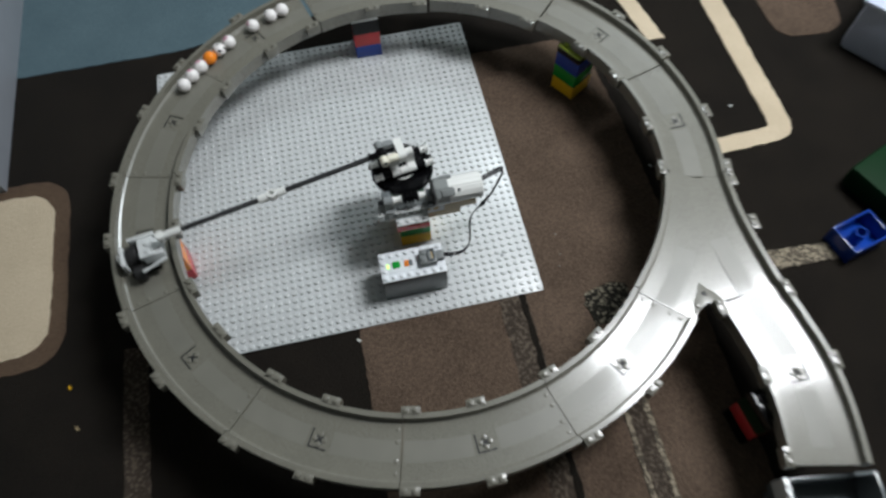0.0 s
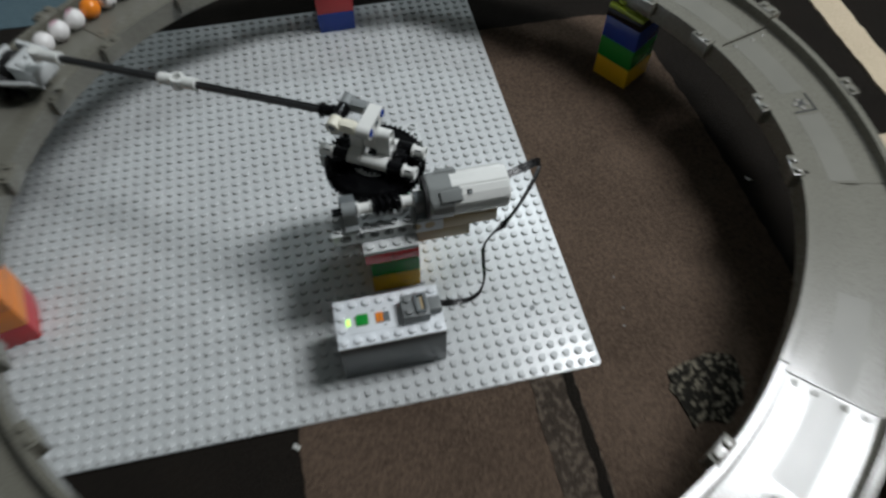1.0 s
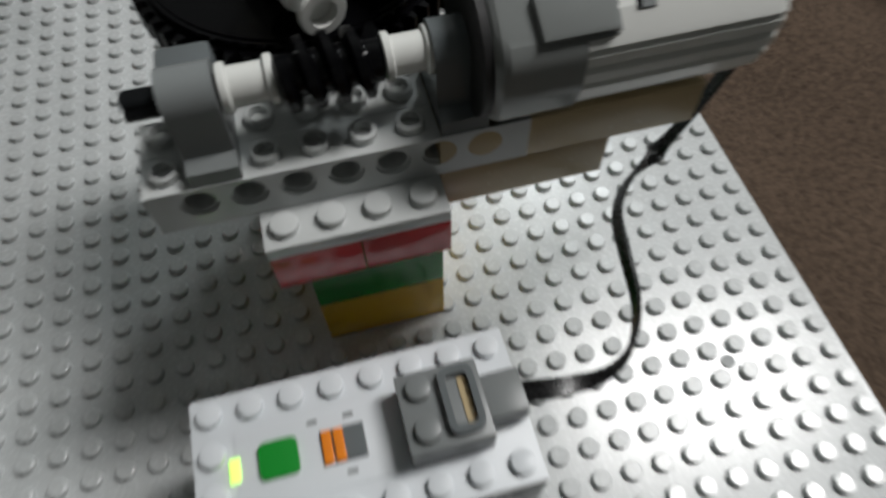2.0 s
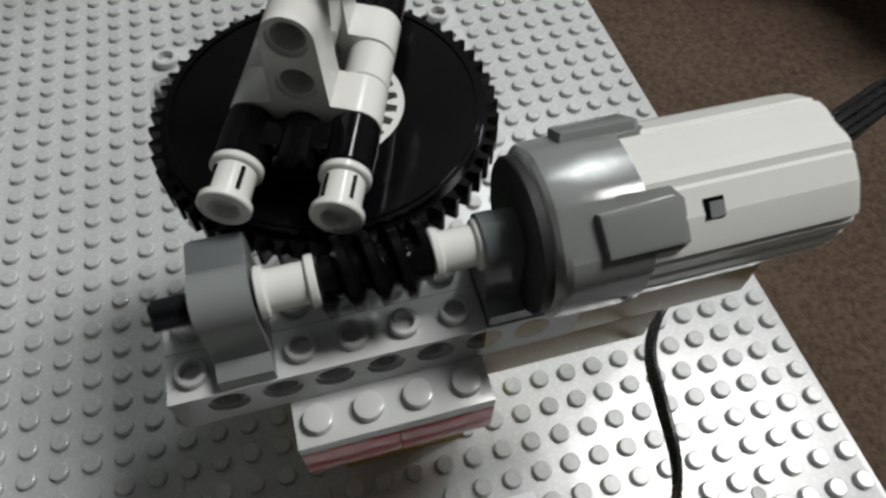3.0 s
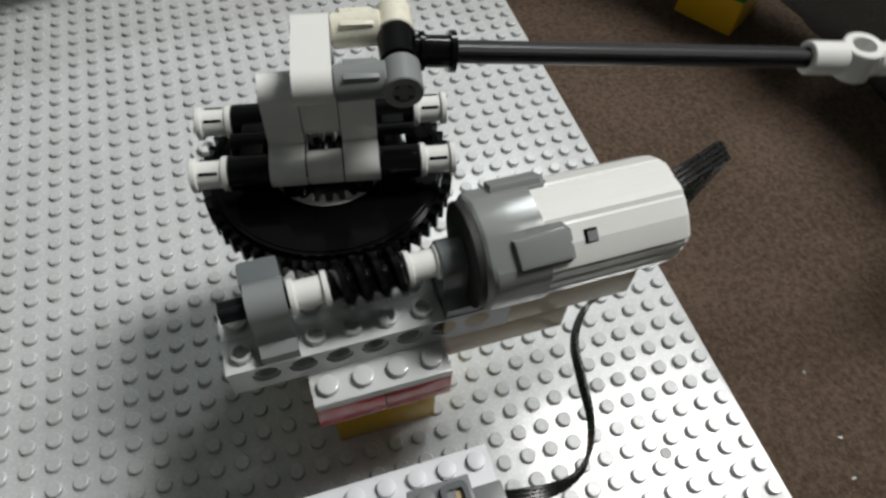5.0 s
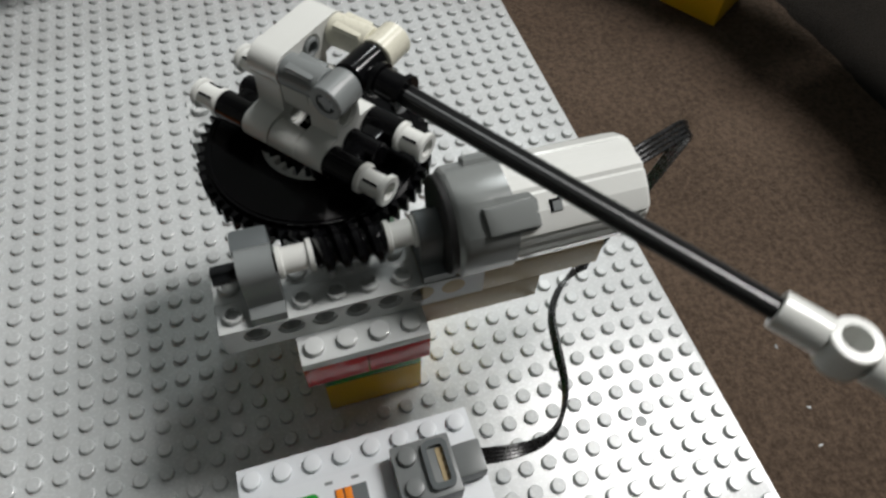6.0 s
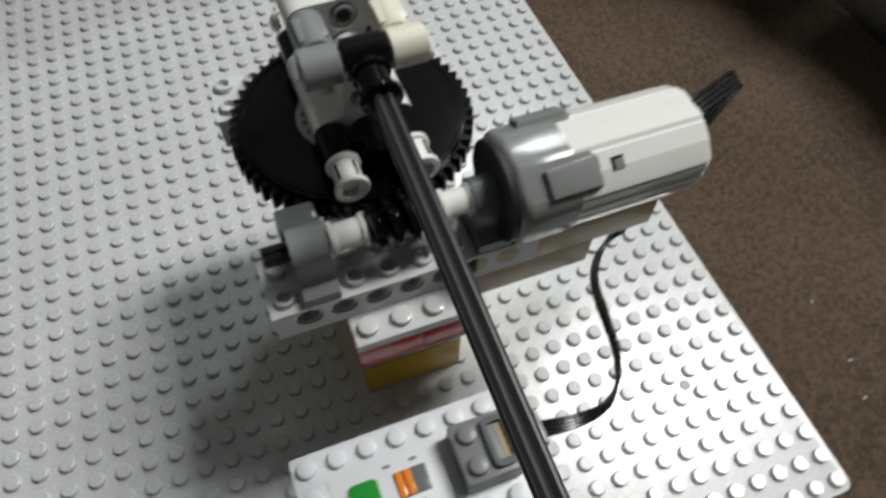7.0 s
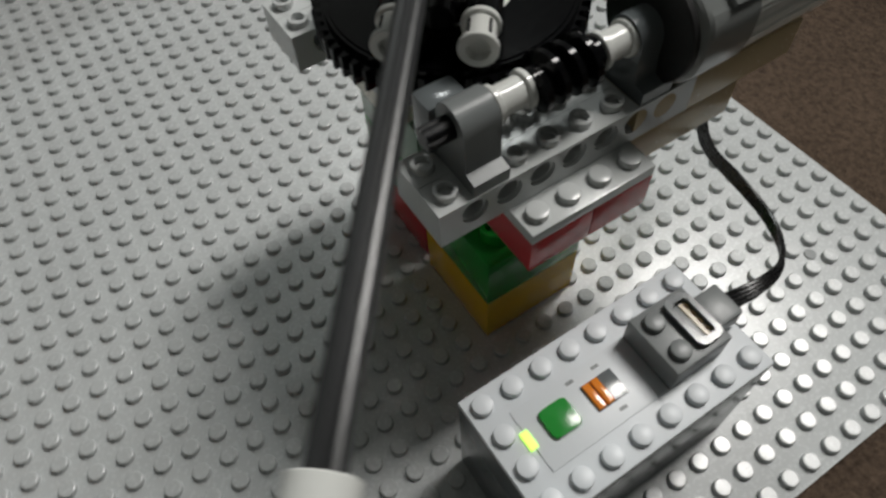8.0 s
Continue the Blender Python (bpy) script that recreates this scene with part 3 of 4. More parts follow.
def bush(p0, p1, rf=3.9, rw=3.15):
    h = (Vector(p1) - Vector(p0)).length
    return lathe([(2.3, 0), (rf - 0.2, 0), (rf, 0.2), (rf, 1.1), (rf - 0.2, 1.3), (rw, 1.5), (rw, h - 1.5), (rf - 0.2, h - 1.3), (rf, h - 1.1), (rf, h - 0.2), (rf - 0.2, h), (2.3, h), (2.3, h - 2), (0, h - 2.0)], p0, p1, 28)


def worm(length, r_root, r_tip, pitch):
    """Single-start helical thread swept along x."""
    bm = cyl((-length / 2, 0, 0), (length / 2, 0, 0), r_root, 24)
    turns = (length - 1.5) / pitch
    n = int(turns * 28)
    prof = [(-0.42, r_root - 0.3), (-0.16, r_tip), (0.16, r_tip), (0.42, r_root - 0.3)]
    rows = []
    for i in range(n + 1):
        a = 2 * math.pi * turns * i / n
        x = -length / 2 + 0.75 + (length - 1.5) * i / n
        rows.append([bm.verts.new((x + u * pitch, r * math.cos(a), r * math.sin(a))) for u, r in prof])
    for p, q in zip(rows, rows[1:]):
        for k in range(3):
            bm.faces.new((p[k], p[k + 1], q[k + 1], q[k]))
    bm.faces.new(rows[0]), bm.faces.new(rows[-1][::-1])
    bmesh.ops.recalc_face_normals(bm, faces=list(bm.faces))
    return bm


part("axle", cross_axle((-30.6, 0, 0), (20, 0, 0)), M_AXLE, worm_axle, "black cross-shaped axle")
part("worm", worm(16, 3.5, 5.7, 3.85), M_BLACK, worm_axle, "black worm thread")
part("bush", bush((-16.5, 0, 0), (-8.2, 0, 0)), M_WHITE, worm_axle, "light grey bush")
part("bush", bush((8.2, 0, 0), (16.0, 0, 0)), M_WHITE, worm_axle, "light grey bush")

# ---- turntable and sweeping arm (turns about the upright axis) ----
arm = thing("turntable_head", "black geared turntable with grey T-beams and bushes on top", "turntable", at=(-120, 116, 0))


def gear_outline(n, r_root, r_tip, per=6):
    out = []
    for i in range(n):
        for f, r in ((0.0, r_root), (0.18, r_root), (0.36, r_tip), (0.58, r_tip), (0.76, r_root), (0.9, r_root)):
            a = 2 * math.pi * (i + f) / n
            out.append((r * math.cos(a), r * math.sin(a)))
    return out


TT = Z + 94.6
teeth = gear_outline(56, 28.0, 30.0)
circle = [(20 * math.cos(2 * math.pi * i / len(teeth)), 20 * math.sin(2 * math.pi * i / len(teeth))) for i in range(len(teeth))]
table = part("turntable", joined(ring_slab(teeth, circle, TT - 5.6, TT - 0.4), lathe([(27.6, TT - 5.7), (24, TT - 7.4), (18, TT - 7.4)], (0, 0, 0), (0, 0, 1), 56)), M_DISC, arm, "black turntable ring with outer teeth")
inner = gear_outline(24, 12.4, 10.2)
ring_in, ring_out = [[(r * math.cos(2 * math.pi * i / len(inner)), r * math.sin(2 * math.pi * i / len(inner))) for i in range(len(inner))] for r in (13.7, 27.4)]
part("top_disc", joined(ring_slab(ring_out, ring_in, TT - 3.0, TT + 1.0), tube((0, 0, TT + 0.9), (0, 0, TT + 1.35), 26.6, 25.9, 64, 0.1)), M_DISC, table, "glossy black top disc with a fine raised rim")
ring_in = [(x * 13.6 / 13.7, y * 13.6 / 13.7) for x, y in ring_in]
part("centre_ring", ring_slab(ring_in, inner, TT - 4, TT + 0.7), M_WHITE, table, "white ring with inner teeth inside the turntable")
part("well", cyl((0, 0, TT - 5.2), (0, 0, TT - 3.2), 13.0, 40), M_DISC, table, "black floor of the turntable's hole")
AZ = Z + 102.6
for s in (-1, 1):
    part("axle", cross_axle((-27, 8 * s, AZ), (27, 8 * s, AZ)), M_BLACK, arm, "black axle")
    for e in (-1, 1):
        collar = part("bush", bush((21.2 * e, 8 * s, AZ), (29.2 * e, 8 * s, AZ)), M_WHITE, arm, "light grey bush")
        # solid black boxes stand in for the shade inside the bush slits
        for up in (-1, 1):
            part("slot", box(25.2 * e - 2.0, 25.2 * e + 2.0, 8 * s + up * 1.9 - 0.35, 8 * s + up * 1.9 + 0.35, AZ + 1.5, AZ + 2.62, 0), M_BLACK, collar, "black box drawn for the slit's shade")
    for e in (-1, 1):
        part("pin", cyl((8 * e, 8 * s, TT - 1), (8 * e, 8 * s, AZ - 3), 2.4), M_BLACK, arm, "black pin into the turntable")
    part("spacer", tube((-3.9, 8 * s, AZ), (3.9, 8 * s, AZ), 3.8, 2.3), M_WHITE, arm)
for e in (-1, 1):
    x0, x1 = sorted((12.2 * e, 21.0 * e))
    bm = joined(tube((x0, 8, AZ), (x1, 8, AZ), 3.9, 2.3), tube((x0, -8, AZ), (x1, -8, AZ), 3.9, 2.3), cyl((x0, 0, AZ), (x1, 0, AZ), 3.2))
    xm = 16.0 * e
    add(bm, box(xm - 2.6, xm + 2.6, -6, 6, AZ - 2.4, AZ + 2.4, 0.4))
    part("axle_joiner", bm, M_BLACK, arm, "black double axle joiner")


def tee(x0, z_base, up):
    """Three by three T-shaped beam, 7.8 thick along x."""
    o = []
    r = 3.85
    for i in range(11):
        a = -math.pi / 2 + math.pi * i / 10
        o.append((8 + r * math.cos(a), r * math.sin(a)))
    o.append((r + 0.6, r + 0.4))
    for i in range(11):
        a = math.pi * i / 10
        o.append((r * math.cos(a), 16 + r * math.sin(a)))
    o.append((-r - 0.6, r + 0.4))
    for i in range(11):
        a = math.pi / 2 + math.pi * i / 10
        o.append((-8 + r * math.cos(a), r * math.sin(a)))
    holes = [(-8, 0), (0, 0), (8, 0), (0, 8), (0, 16)]
    if not up:
        o = [(y, -z) for y, z in o][::-1]
        holes = [(y, -z) for y, z in holes]
    m = Matrix.Translation((x0, 0, z_base)) @ YZ
    return holed(o, holes, 7.8, m)


part("t_beam", tee(-12, AZ, True), M_WHITE, arm, "light grey T-shaped beam")
part("t_beam", tee(4.2, AZ, True), M_WHITE, arm, "light grey T-shaped beam")
part("t_beam", tee(-3.9, AZ + 24, False), M_WHITE, arm, "white T-shaped beam upside down")
HZ = AZ + 24.0
for s, mat, lab in ((-1, M_MID, "mid grey pin connector"), (1, M_IVORY, "aged white pin connector")):
    part("pin", tube((-4.3, 8 * s, HZ), (-2.0, 8 * s, HZ), 2.4, 1.5, 18), M_BLUE, arm, "blue pin end")
    bm = joined(cyl((4.2, 8 * s, HZ), (14.5, 8 * s, HZ + 0.4), 3.7), tube((17.5, 5.0 * s, HZ + 0.6), (17.5, 12.6 * s, HZ + 0.6), 4.0, 2.3))
    add(bm, box(6, 13, 8 * s - 2.9, 8 * s + 2.9, HZ + 2.0, HZ + 3.6, 0.3))
    part("pin_connector", bm, mat, arm, lab)
part("pin", tube((-4.2, 0, HZ), (4.4, 0, HZ), 2.4, 1.6, 18), M_MID, arm, "grey hollow pin")
part("cross_pin", cross_axle((17.5, -12.2, HZ + 0.6), (17.5, 12.2, HZ + 0.6)), M_DARK, arm, "dark hinge axle")


rod_arm = thing("sweeper_rod", "long black rod with a grey wheeled head on the track", "sweeper arm", at=(-102.5, 116, HZ + 0.6))


def along(a):
    """A place on the rod's line, from its hinge; a is counted from the turntable's axis."""
    return (a - 17.5, 0, -0.09 * (a - 17.5))


bm = joined(tube((0, -4.2, 0), (0, 4.2, 0), 4.1, 2.3), cyl(along(20.5), along(28.4), 3.3), lathe([(3.2, 0), (4.3, 0.2), (4.3, 1.4), (2.4, 1.6)], along(27.8), along(40), 20), lathe([(3.2, 0), (4.0, 0.2), (4.0, 1.2), (3.2, 1.4)], along(21.5), along(40), 20))
part("arm_socket", bm, M_BLACK, rod_arm, "black hinged axle socket")
part("rod", cross_axle(along(28), along(116), roll=38), M_ROD, rod_arm, "long black cross-shaped rod")
bm = joined(tube(along(110.5), along(119.6), 3.8, 2.3), tube(along(127.6), along(136.5), 3.8, 2.3))
c = Vector(along(123.6))
add(bm, tube(c - Vector((0, 0, 3.9)), c + Vector((0, 0, 3.9)), 4.6, 2.7, 28))
part("rod_connector", bm, M_WHITE, rod_arm, "light grey rod connector with a round eye")
part("rod", cross_axle(along(131), along(216), roll=38), M_ROD, rod_arm, "long black cross-shaped rod")
part("rod_connector", joined(tube(along(210), along(226), 3.8, 2.3), cyl(Vector(along(229)) - Vector((0, 0, 4)), Vector(along(229)) + Vector((0, 0, 4)), 4.2)), M_WHITE, rod_arm, "light grey rod connector")
# the head that runs on the track, in the turntable's measures
SZ = Z + 75.5
HEAD = Matrix.Translation((-17.5, 0, -HZ - 0.6))


def head_part(name, bm, mat, parent, label=""):
    bm.transform(HEAD)
    return part(name, bm, mat, parent, label)


head = head_part("sweeper_head", joined(box(233, 252, -9, 8, SZ + 9, SZ + 21, 0.6), box(240, 254, -12, 8, SZ + 17, SZ + 22, 0.5), box(268.5, 272, -12, 9, SZ + 5, SZ + 19, 0.5), stud(246, -5, SZ + 21.9), stud(246, 3, SZ + 21.9), cyl((250, -4, SZ + 9.5), (270, -4, SZ + 9.5), 2.4)), M_GREY, rod_arm, "light grey block of sweeper head")
head_part("push_plate", box(238, 262, -15.5, -12.2, SZ + 5, SZ + 23, 0.4), M_GREY, head, "light grey pushing plate")
fin = box(-12, 12, -1.0, 1.0, -9, 9, 0.3)
fin.transform(Matrix.Translation((244, 13, SZ + 13)) @ Matrix.Rotation(radians(18), 4, "Z") @ Matrix.Rotation(radians(-38), 4, "X"))
head_part("fin", fin, M_GREY, head, "tilted light grey plate")
for x, y, s in ((262, -4, 1.28), (259, 15, 1.0)):
    head_part("wheel", lathe([(3, -5), (6.5 * s, -5), (7.6 * s, -3.8), (7.8 * s, 0), (7.6 * s, 3.8), (6.5 * s, 5), (3, 5)], (x, y, SZ + 8.0 * s), (x + 1, y, SZ + 8.0 * s), 28), M_TYRE, head, "black rubber wheel")
head_part("hub", cyl((271, -4, SZ + 10.0), (276, -4, SZ + 10.0), 4.8), M_WHITE, head, "white wheel hub")
head_part("axle", cross_axle((240, 15, SZ + 8.0), (266, 15, SZ + 8.0)), M_BLACK, head)

# ---- track ring ----
CX, CY = -109.5, 113.0
RIN, ROUT = 234.0, 293.5
TF = Z + 75.5   # running surface
TR = Z + 83.5   # rim


def track_section(a0, a1, r0, r1, n=14, m=None):
    """A curved channel: floor, two rims and a skirt."""
    prof = [(r0, TF - 8), (r0, TR), (r0 + 4.5, TR), (r0 + 5.2, TF + 1.4), (r0 + 7, TF + 0.45), ((r0 + r1) / 2 - 9, TF), ((r0 + r1) / 2 + 9, TF), (r1 - 7, TF + 0.45), (r1 - 5.2, TF + 1.4), (r1 - 4.5, TR), (r1, TR), (r1, TF - 8), (r1 - 2, TF - 8), (r1 - 2.5, TF - 2.5), (r0 + 2.5, TF - 2.5), (r0 + 2, TF - 8)]
    bm = bmesh.new()
    rows = []
    for i in range(n + 1):
        a = radians(a0 + (a1 - a0) * i / n)
        rows.append([bm.verts.new((r * math.cos(a), r * math.sin(a), z)) for r, z in prof])
    k = len(prof)
    for p, q in zip(rows, rows[1:]):
        for j in range(k):
            bm.faces.new((p[j], p[(j + 1) % k], q[(j + 1) % k], q[j]))
    bm.faces.new(rows[0]), bm.faces.new(rows[-1][::-1])
    bmesh.ops.recalc_face_normals(bm, faces=list(bm.faces))
    if m is not None:
        bm.transform(m)
    return bm


def tab(r, a, side):
    """Small lug with two studs on a rim."""
    r0, r1 = (r - 1.5, r + 5.5) if side > 0 else (r - 5.5, r + 1.5)
    bm = box(min(r0, r1), max(r0, r1), -8, 8, TF - 3, TR + 1.0, 0.4)
    for y in (-4, 4):
        add(bm, stud((r0 + r1) / 2, y, TR + 0.95))
    bm.transform(Matrix.Rotation(radians(a), 4, "Z"))
    return bm


def recess(r, a):
    """Square inset frame with a small four-stud cluster in the middle of a section."""
    bm = joined(box(-8, 8, -8, -6.8, TF + 0.02, TF + 0.5, 0), box(6.8, 8, -6.8, 8, TF + 0.02, TF + 0.5, 0), box(-3.2, 3.2, -3.2, 3.2, TF + 0.02, TF + 0.42, 0))
    bm.transform(Matrix.Rotation(radians(a), 4, "Z") @ Matrix.Translation((r, 0, 0)))
    st = [stud(x, y, TF, 2.2, 0.8) for x, y in ((4, 0), (-4, 0), (0, 4), (0, -4))]
    for s in st:
        s.transform(Matrix.Rotation(radians(a), 4, "Z") @ Matrix.Translation((r, 0, 0)))
    pin = cyl((0, 0, TF), (0, 0, TF + 0.5), 1.5, 12)
    pin.transform(Matrix.Rotation(radians(a), 4, "Z") @ Matrix.Translation((r, 0, 0)))
    add(bm, pin)
    return bm, st


def strip(pts, half, z0, z1):
    """Flat band along a line of points."""
    P = [Vector(p) for p in pts]
    left, right = [], []
    for i, p in enumerate(P):
        d = (P[min(i + 1, len(P) - 1)] - P[max(i - 1, 0)]).normalized()
        left.append((p.x - d.y * half, p.y + d.x * half))
        right.append((p.x + d.y * half, p.y - d.x * half))
    return prism(right + left[::-1], z0, z1)


track = thing("ball_track", "raised ring of glossy grey curved track sections", "track")
SHIFT = {0: (13, 2), 1: (13, 3), 2: (9, 1), 3: (4, 0)}
for k in range(11):
    a0 = -13.5 + 30 * k
    dx, dy = SHIFT.get(k, (0, 0))
    m = Matrix.Translation((CX + dx, CY + dy, 0))
    sec = part("track_section", track_section(a0 + 0.07, a0 + 29.93, RIN, ROUT, m=m), M_TRACK, track, angle=3)
    for a in (a0 + 1.6, a0 + 15):
        for r, s in ((RIN, 1), (ROUT, -1)):
            bm = tab(r, a, -s)
            bm.transform(m)
            part("lug", bm, M_TRACK, sec)
    bm, st = recess((RIN + ROUT) / 2, a0 + 15)
    bm.transform(m)
    part("inset", bm, M_TYRE, sec, "dark inset lines")
    for s in st:
        s.transform(m)
        part("stud", s, M_TRACK, sec)
    for r in (RIN + 12, RIN + 22, ROUT - 22, ROUT - 12):
        bump = lathe([(1.9, 0), (1.7, 0.45), (1.1, 0.7), (0, 0.75)], (0, 0, 0), (0, 0, 1), 14)
        bump.transform(m @ Matrix.Rotation(radians(a0 + 29.1), 4, "Z") @ Matrix.Translation((r, 0, TF + 0.05)))
        part("joint_bump", bump, M_TRACK, sec)
    for lo, hi in ((0.4, 12.7), (17.3, 29.6)):
        arc = [radians(a0 + lo + (hi - lo) * i / 8) for i in range(9)]
        part("centre_band", strip([(CX + dx + (RIN + ROUT) / 2 * math.cos(a), CY + dy + (RIN + ROUT) / 2 * math.sin(a)) for a in arc], 8.8, TF - 1, TF + 0.12), M_BAND, sec, "dull worn band along the middle")


def channel(path, half, left=True, right=True, drop=0.0):
    """A track channel along a smooth centre line, with or without its rims."""
    prof = [(-half, TF - 8)]
    prof += [(-half, TR), (-half + 4.5, TR), (-half + 5.2, TF + 1.0), (-half + 7, TF + 0.45 - drop)] if left else [(-half, TF - drop)]
    prof += [(-9, TF - drop), (9, TF - drop)]
    prof += [(half - 7, TF + 0.45 - drop), (half - 5.2, TF + 1.0), (half - 4.5, TR), (half, TR)] if right else [(half, TF - drop)]
    prof += [(half, TF - 8), (half - 2, TF - 8), (half - 2.5, TF - 2.5), (-half + 2.5, TF - 2.5), (-half + 2, TF - 8)]
    P = [Vector((x, y, 0)) for x, y in path]
    line = []
    for i in range(len(P) - 1):
        p0, p1, p2, p3 = P[max(i - 1, 0)], P[i], P[i + 1], P[min(i + 2, len(P) - 1)]
        for s in range(6):
            t = s / 6
            line.append(0.5 * ((2 * p1) + (p2 - p0) * t + (2 * p0 - 5 * p1 + 4 * p2 - p3) * t * t + (3 * p1 - p0 - 3 * p2 + p3) * t ** 3))
    line.append(P[-1])
    bm = bmesh.new()
    rows = []
    for i, q in enumerate(line):
        d = (line[min(i + 1, len(line) - 1)] - line[max(i - 1, 0)]).normalized()
        n = Vector((-d.y, d.x, 0))
        rows.append([bm.verts.new((q.x + n.x * u, q.y + n.y * u, z)) for u, z in prof])
    k = len(prof)
    for p, q in zip(rows, rows[1:]):
        for j in range(k):
            bm.faces.new((p[j], p[(j + 1) % k], q[(j + 1) % k], q[j]))
    bm.faces.new(rows[0]), bm.faces.new(rows[-1][::-1])
    bmesh.ops.recalc_face_normals(bm, faces=list(bm.faces))
    return bm


# the forked section, its left way on the ring and its right way out
mid = (RIN + ROUT) / 2
way = [(a, (a + 43.5) / 30) for a in (-43.4, -36, -28, -20, -13.6)]
fork = part("fork_section", joined(channel([(CX + 13 * f + mid * math.cos(radians(a)), CY + 2 * f + mid * math.sin(radians(a))) for a, f in way], (ROUT - RIN) / 2, left=False, right=True),
            channel([(161, -74), (157, -30), (156, 10), (159, 52)], 31, left=True, right=False, drop=0.35)), M_TRACK, track, "forked track section", angle=3)
part("fork_point", joined(prism([(109, -72), (106, -84), (121, -75), (136, -86), (134, -72), (121, -55)], TF - 3, TF + 0.35, bev=0.2), stud(112, -76, TF + 0.3, 2.2, 1.2), stud(131, -76, TF + 0.3, 2.2, 1.2)), M_TRACK, fork, "flat tip with two studs at the fork")
# no hole is cut here; a solid dark disc gives its shade
part("pin", cyl((121.5, -66, TF + 0.1), (121.5, -66, TF + 0.6), 2.4), M_TYRE, fork, "dark disc drawn as the shade in the pivot hole")
out = part("track_section", channel([(160, -228), (168, -188), (171, -150), (167, -112), (161, -75)], 32), M_TRACK, track, angle=3)
for x, y, rz in ((128, -84, 5), (139, -150, -4), (128.5, -216, -12), (203, -150, -4), (193, -80, 6), (192, -10, 0), (191, 40, 0)):
    bm = box(-3.5, 3.5, -8, 8, TF - 3, TR + 1.0, 0.4)
    for yy in (-4, 4):
        add(bm, stud(0, yy, TR + 0.95))
    bm.transform(Matrix.Translation((x, y, 0)) @ Matrix.Rotation(radians(rz), 4, "Z"))
    part("lug", bm, M_TRACK, out)
bm, st = recess(0, -2)
bm.transform(Matrix.Translation((170, -152, 0)))
part("inset", bm, M_TYRE, out, "dark inset lines")
for s in st:
    s.transform(Matrix.Translation((170, -152, 0)))
    part("stud", s, M_TRACK, out)
# the dull bands of the fork: one along each way
part("centre_band", strip([(CX + 13 * (a + 43.5) / 30 + mid * math.cos(radians(a)), CY + 2 * (a + 43.5) / 30 + mid * math.sin(radians(a))) for a in (-43.0, -40.5, -38, -35.5, -33, -30.5)], 8.8, TF - 1, TF + 0.16), M_BAND, fork, "dull worn band along the middle")
part("centre_band", strip([(160.6, -72), (158.6, -56), (157.2, -42), (156.6, -28), (156, -16)], 8.8, TF - 1, TF + 0.16), M_BAND, fork, "dull worn band along the middle")
part("centre_band", strip([(163, -214), (168, -188), (170.4, -166)], 8.8, TF - 1, TF + 0.16), M_BAND, out, "dull worn band along the middle")
part("centre_band", strip([(170.3, -138), (168.5, -122), (165.5, -104), (161.6, -78)], 8.8, TF - 1, TF + 0.16), M_BAND, out, "dull worn band along the middle")


# ---- brick towers under the track ----


def tower(label, x, y, rz, layers, group="track supports"):
    """Large bricks stacked from the floor; layers: foot height, then height, material and label of each brick."""
    t = thing("brick_tower", label, "brick tower", group, at=(x, y, 0), rz=rz)
    z = layers[0]
    for h, mat, lab in layers[1]:
        part("large_brick", brick(-16, -16, z, 2, 2, h, 16), mat, t, lab)
        z += h
    return t


tower("stacked large toy bricks, blue and red below black", -122, 369, 0, (Z, [(19.2, M_BLUE, "blue large brick"), (19.2, M_RED, "red large brick"), (19.2, M_BLACK, "black large brick"), (9.6, M_WHITE, "white brick")]))
printed_tower = tower("stacked large toy bricks in yellow, green, blue and black", 106, 253.5, 33, (0.9, [(19.2, M_YELLOW, "yellow large brick"), (19.2, M_GREEN, "green large brick"), (19.2, M_BLUE, "blue large brick"), (8.0, M_BLACK, "black brick"), (3.0, M_LIME, "lime green plate")]))
part("print", joined(cyl((15.9, -3, 12), (16.06, -3, 12), 5.0, 24, 0), box(15.9, 16.05, -8, 2, 4.5, 7, 0)), M_ORANGE, printed_tower, "orange-red printed mark")
tower("stacked large toy bricks in red and orange", -367, 106, 12, (Z, [(19.2, M_RED, "red large brick"), (19.2, M_ORANGE, "orange large brick"), (19.2, M_ORANGE, "orange large brick"), (9.6, M_YELLOW, "yellow brick")]))
tower("stacked large toy bricks, black, red and green", 146, -172, 8, (0, [(19.2, M_BLACK, "black large brick"), (19.2, M_RED, "red large brick"), (19.2, M_SHADED_GREEN, "green large brick, shade put in its colour"), (12.0, M_BLACK, "black brick")]))

# ---- loose things on the rug ----
tub = thing("toy_brick", "blue large toy brick lying upside down on the rug", "toy brick", at=(333, -18, 0), rz=14)
part("shell", joined(box(-24, 24, -17, 17, 0.3, 3, 0.5), box(-24, 24, -17, -15, 2.5, 24, 0.5), box(-24, 24, 15, 17, 2.5, 24, 0.5), box(-24, -22, -15.2, 15.2, 2.5, 24, 0.5), box(22, 24, -15.2, 15.2, 2.5, 24, 0.5)), M_BLUE, tub, "hollow blue shell")
part("tube", tube((0, 0, 2.5), (0, 0, 22), 6.6, 5.2), M_BLUE, tub)
# block lies outside the lamplight; its shade is put in the colour
gb = thing("toy_block", "green rounded toy block on the rug, shade put in its colour", "toy block", at=(396, 34, 0), rz=22)
part("block", box(-34, 34, -34, 34, 1.0, 34, 9), M_SHADED_GREEN, gb)
tray = thing("tray", "dark grey plastic tray at the end of the track", "tray", at=(164, -268, 0), rz=-8)
part("base", box(-34, 34, -30, 30, 0.2, 20.5, 0.8), M_DARK, tray, "dark grey base block")
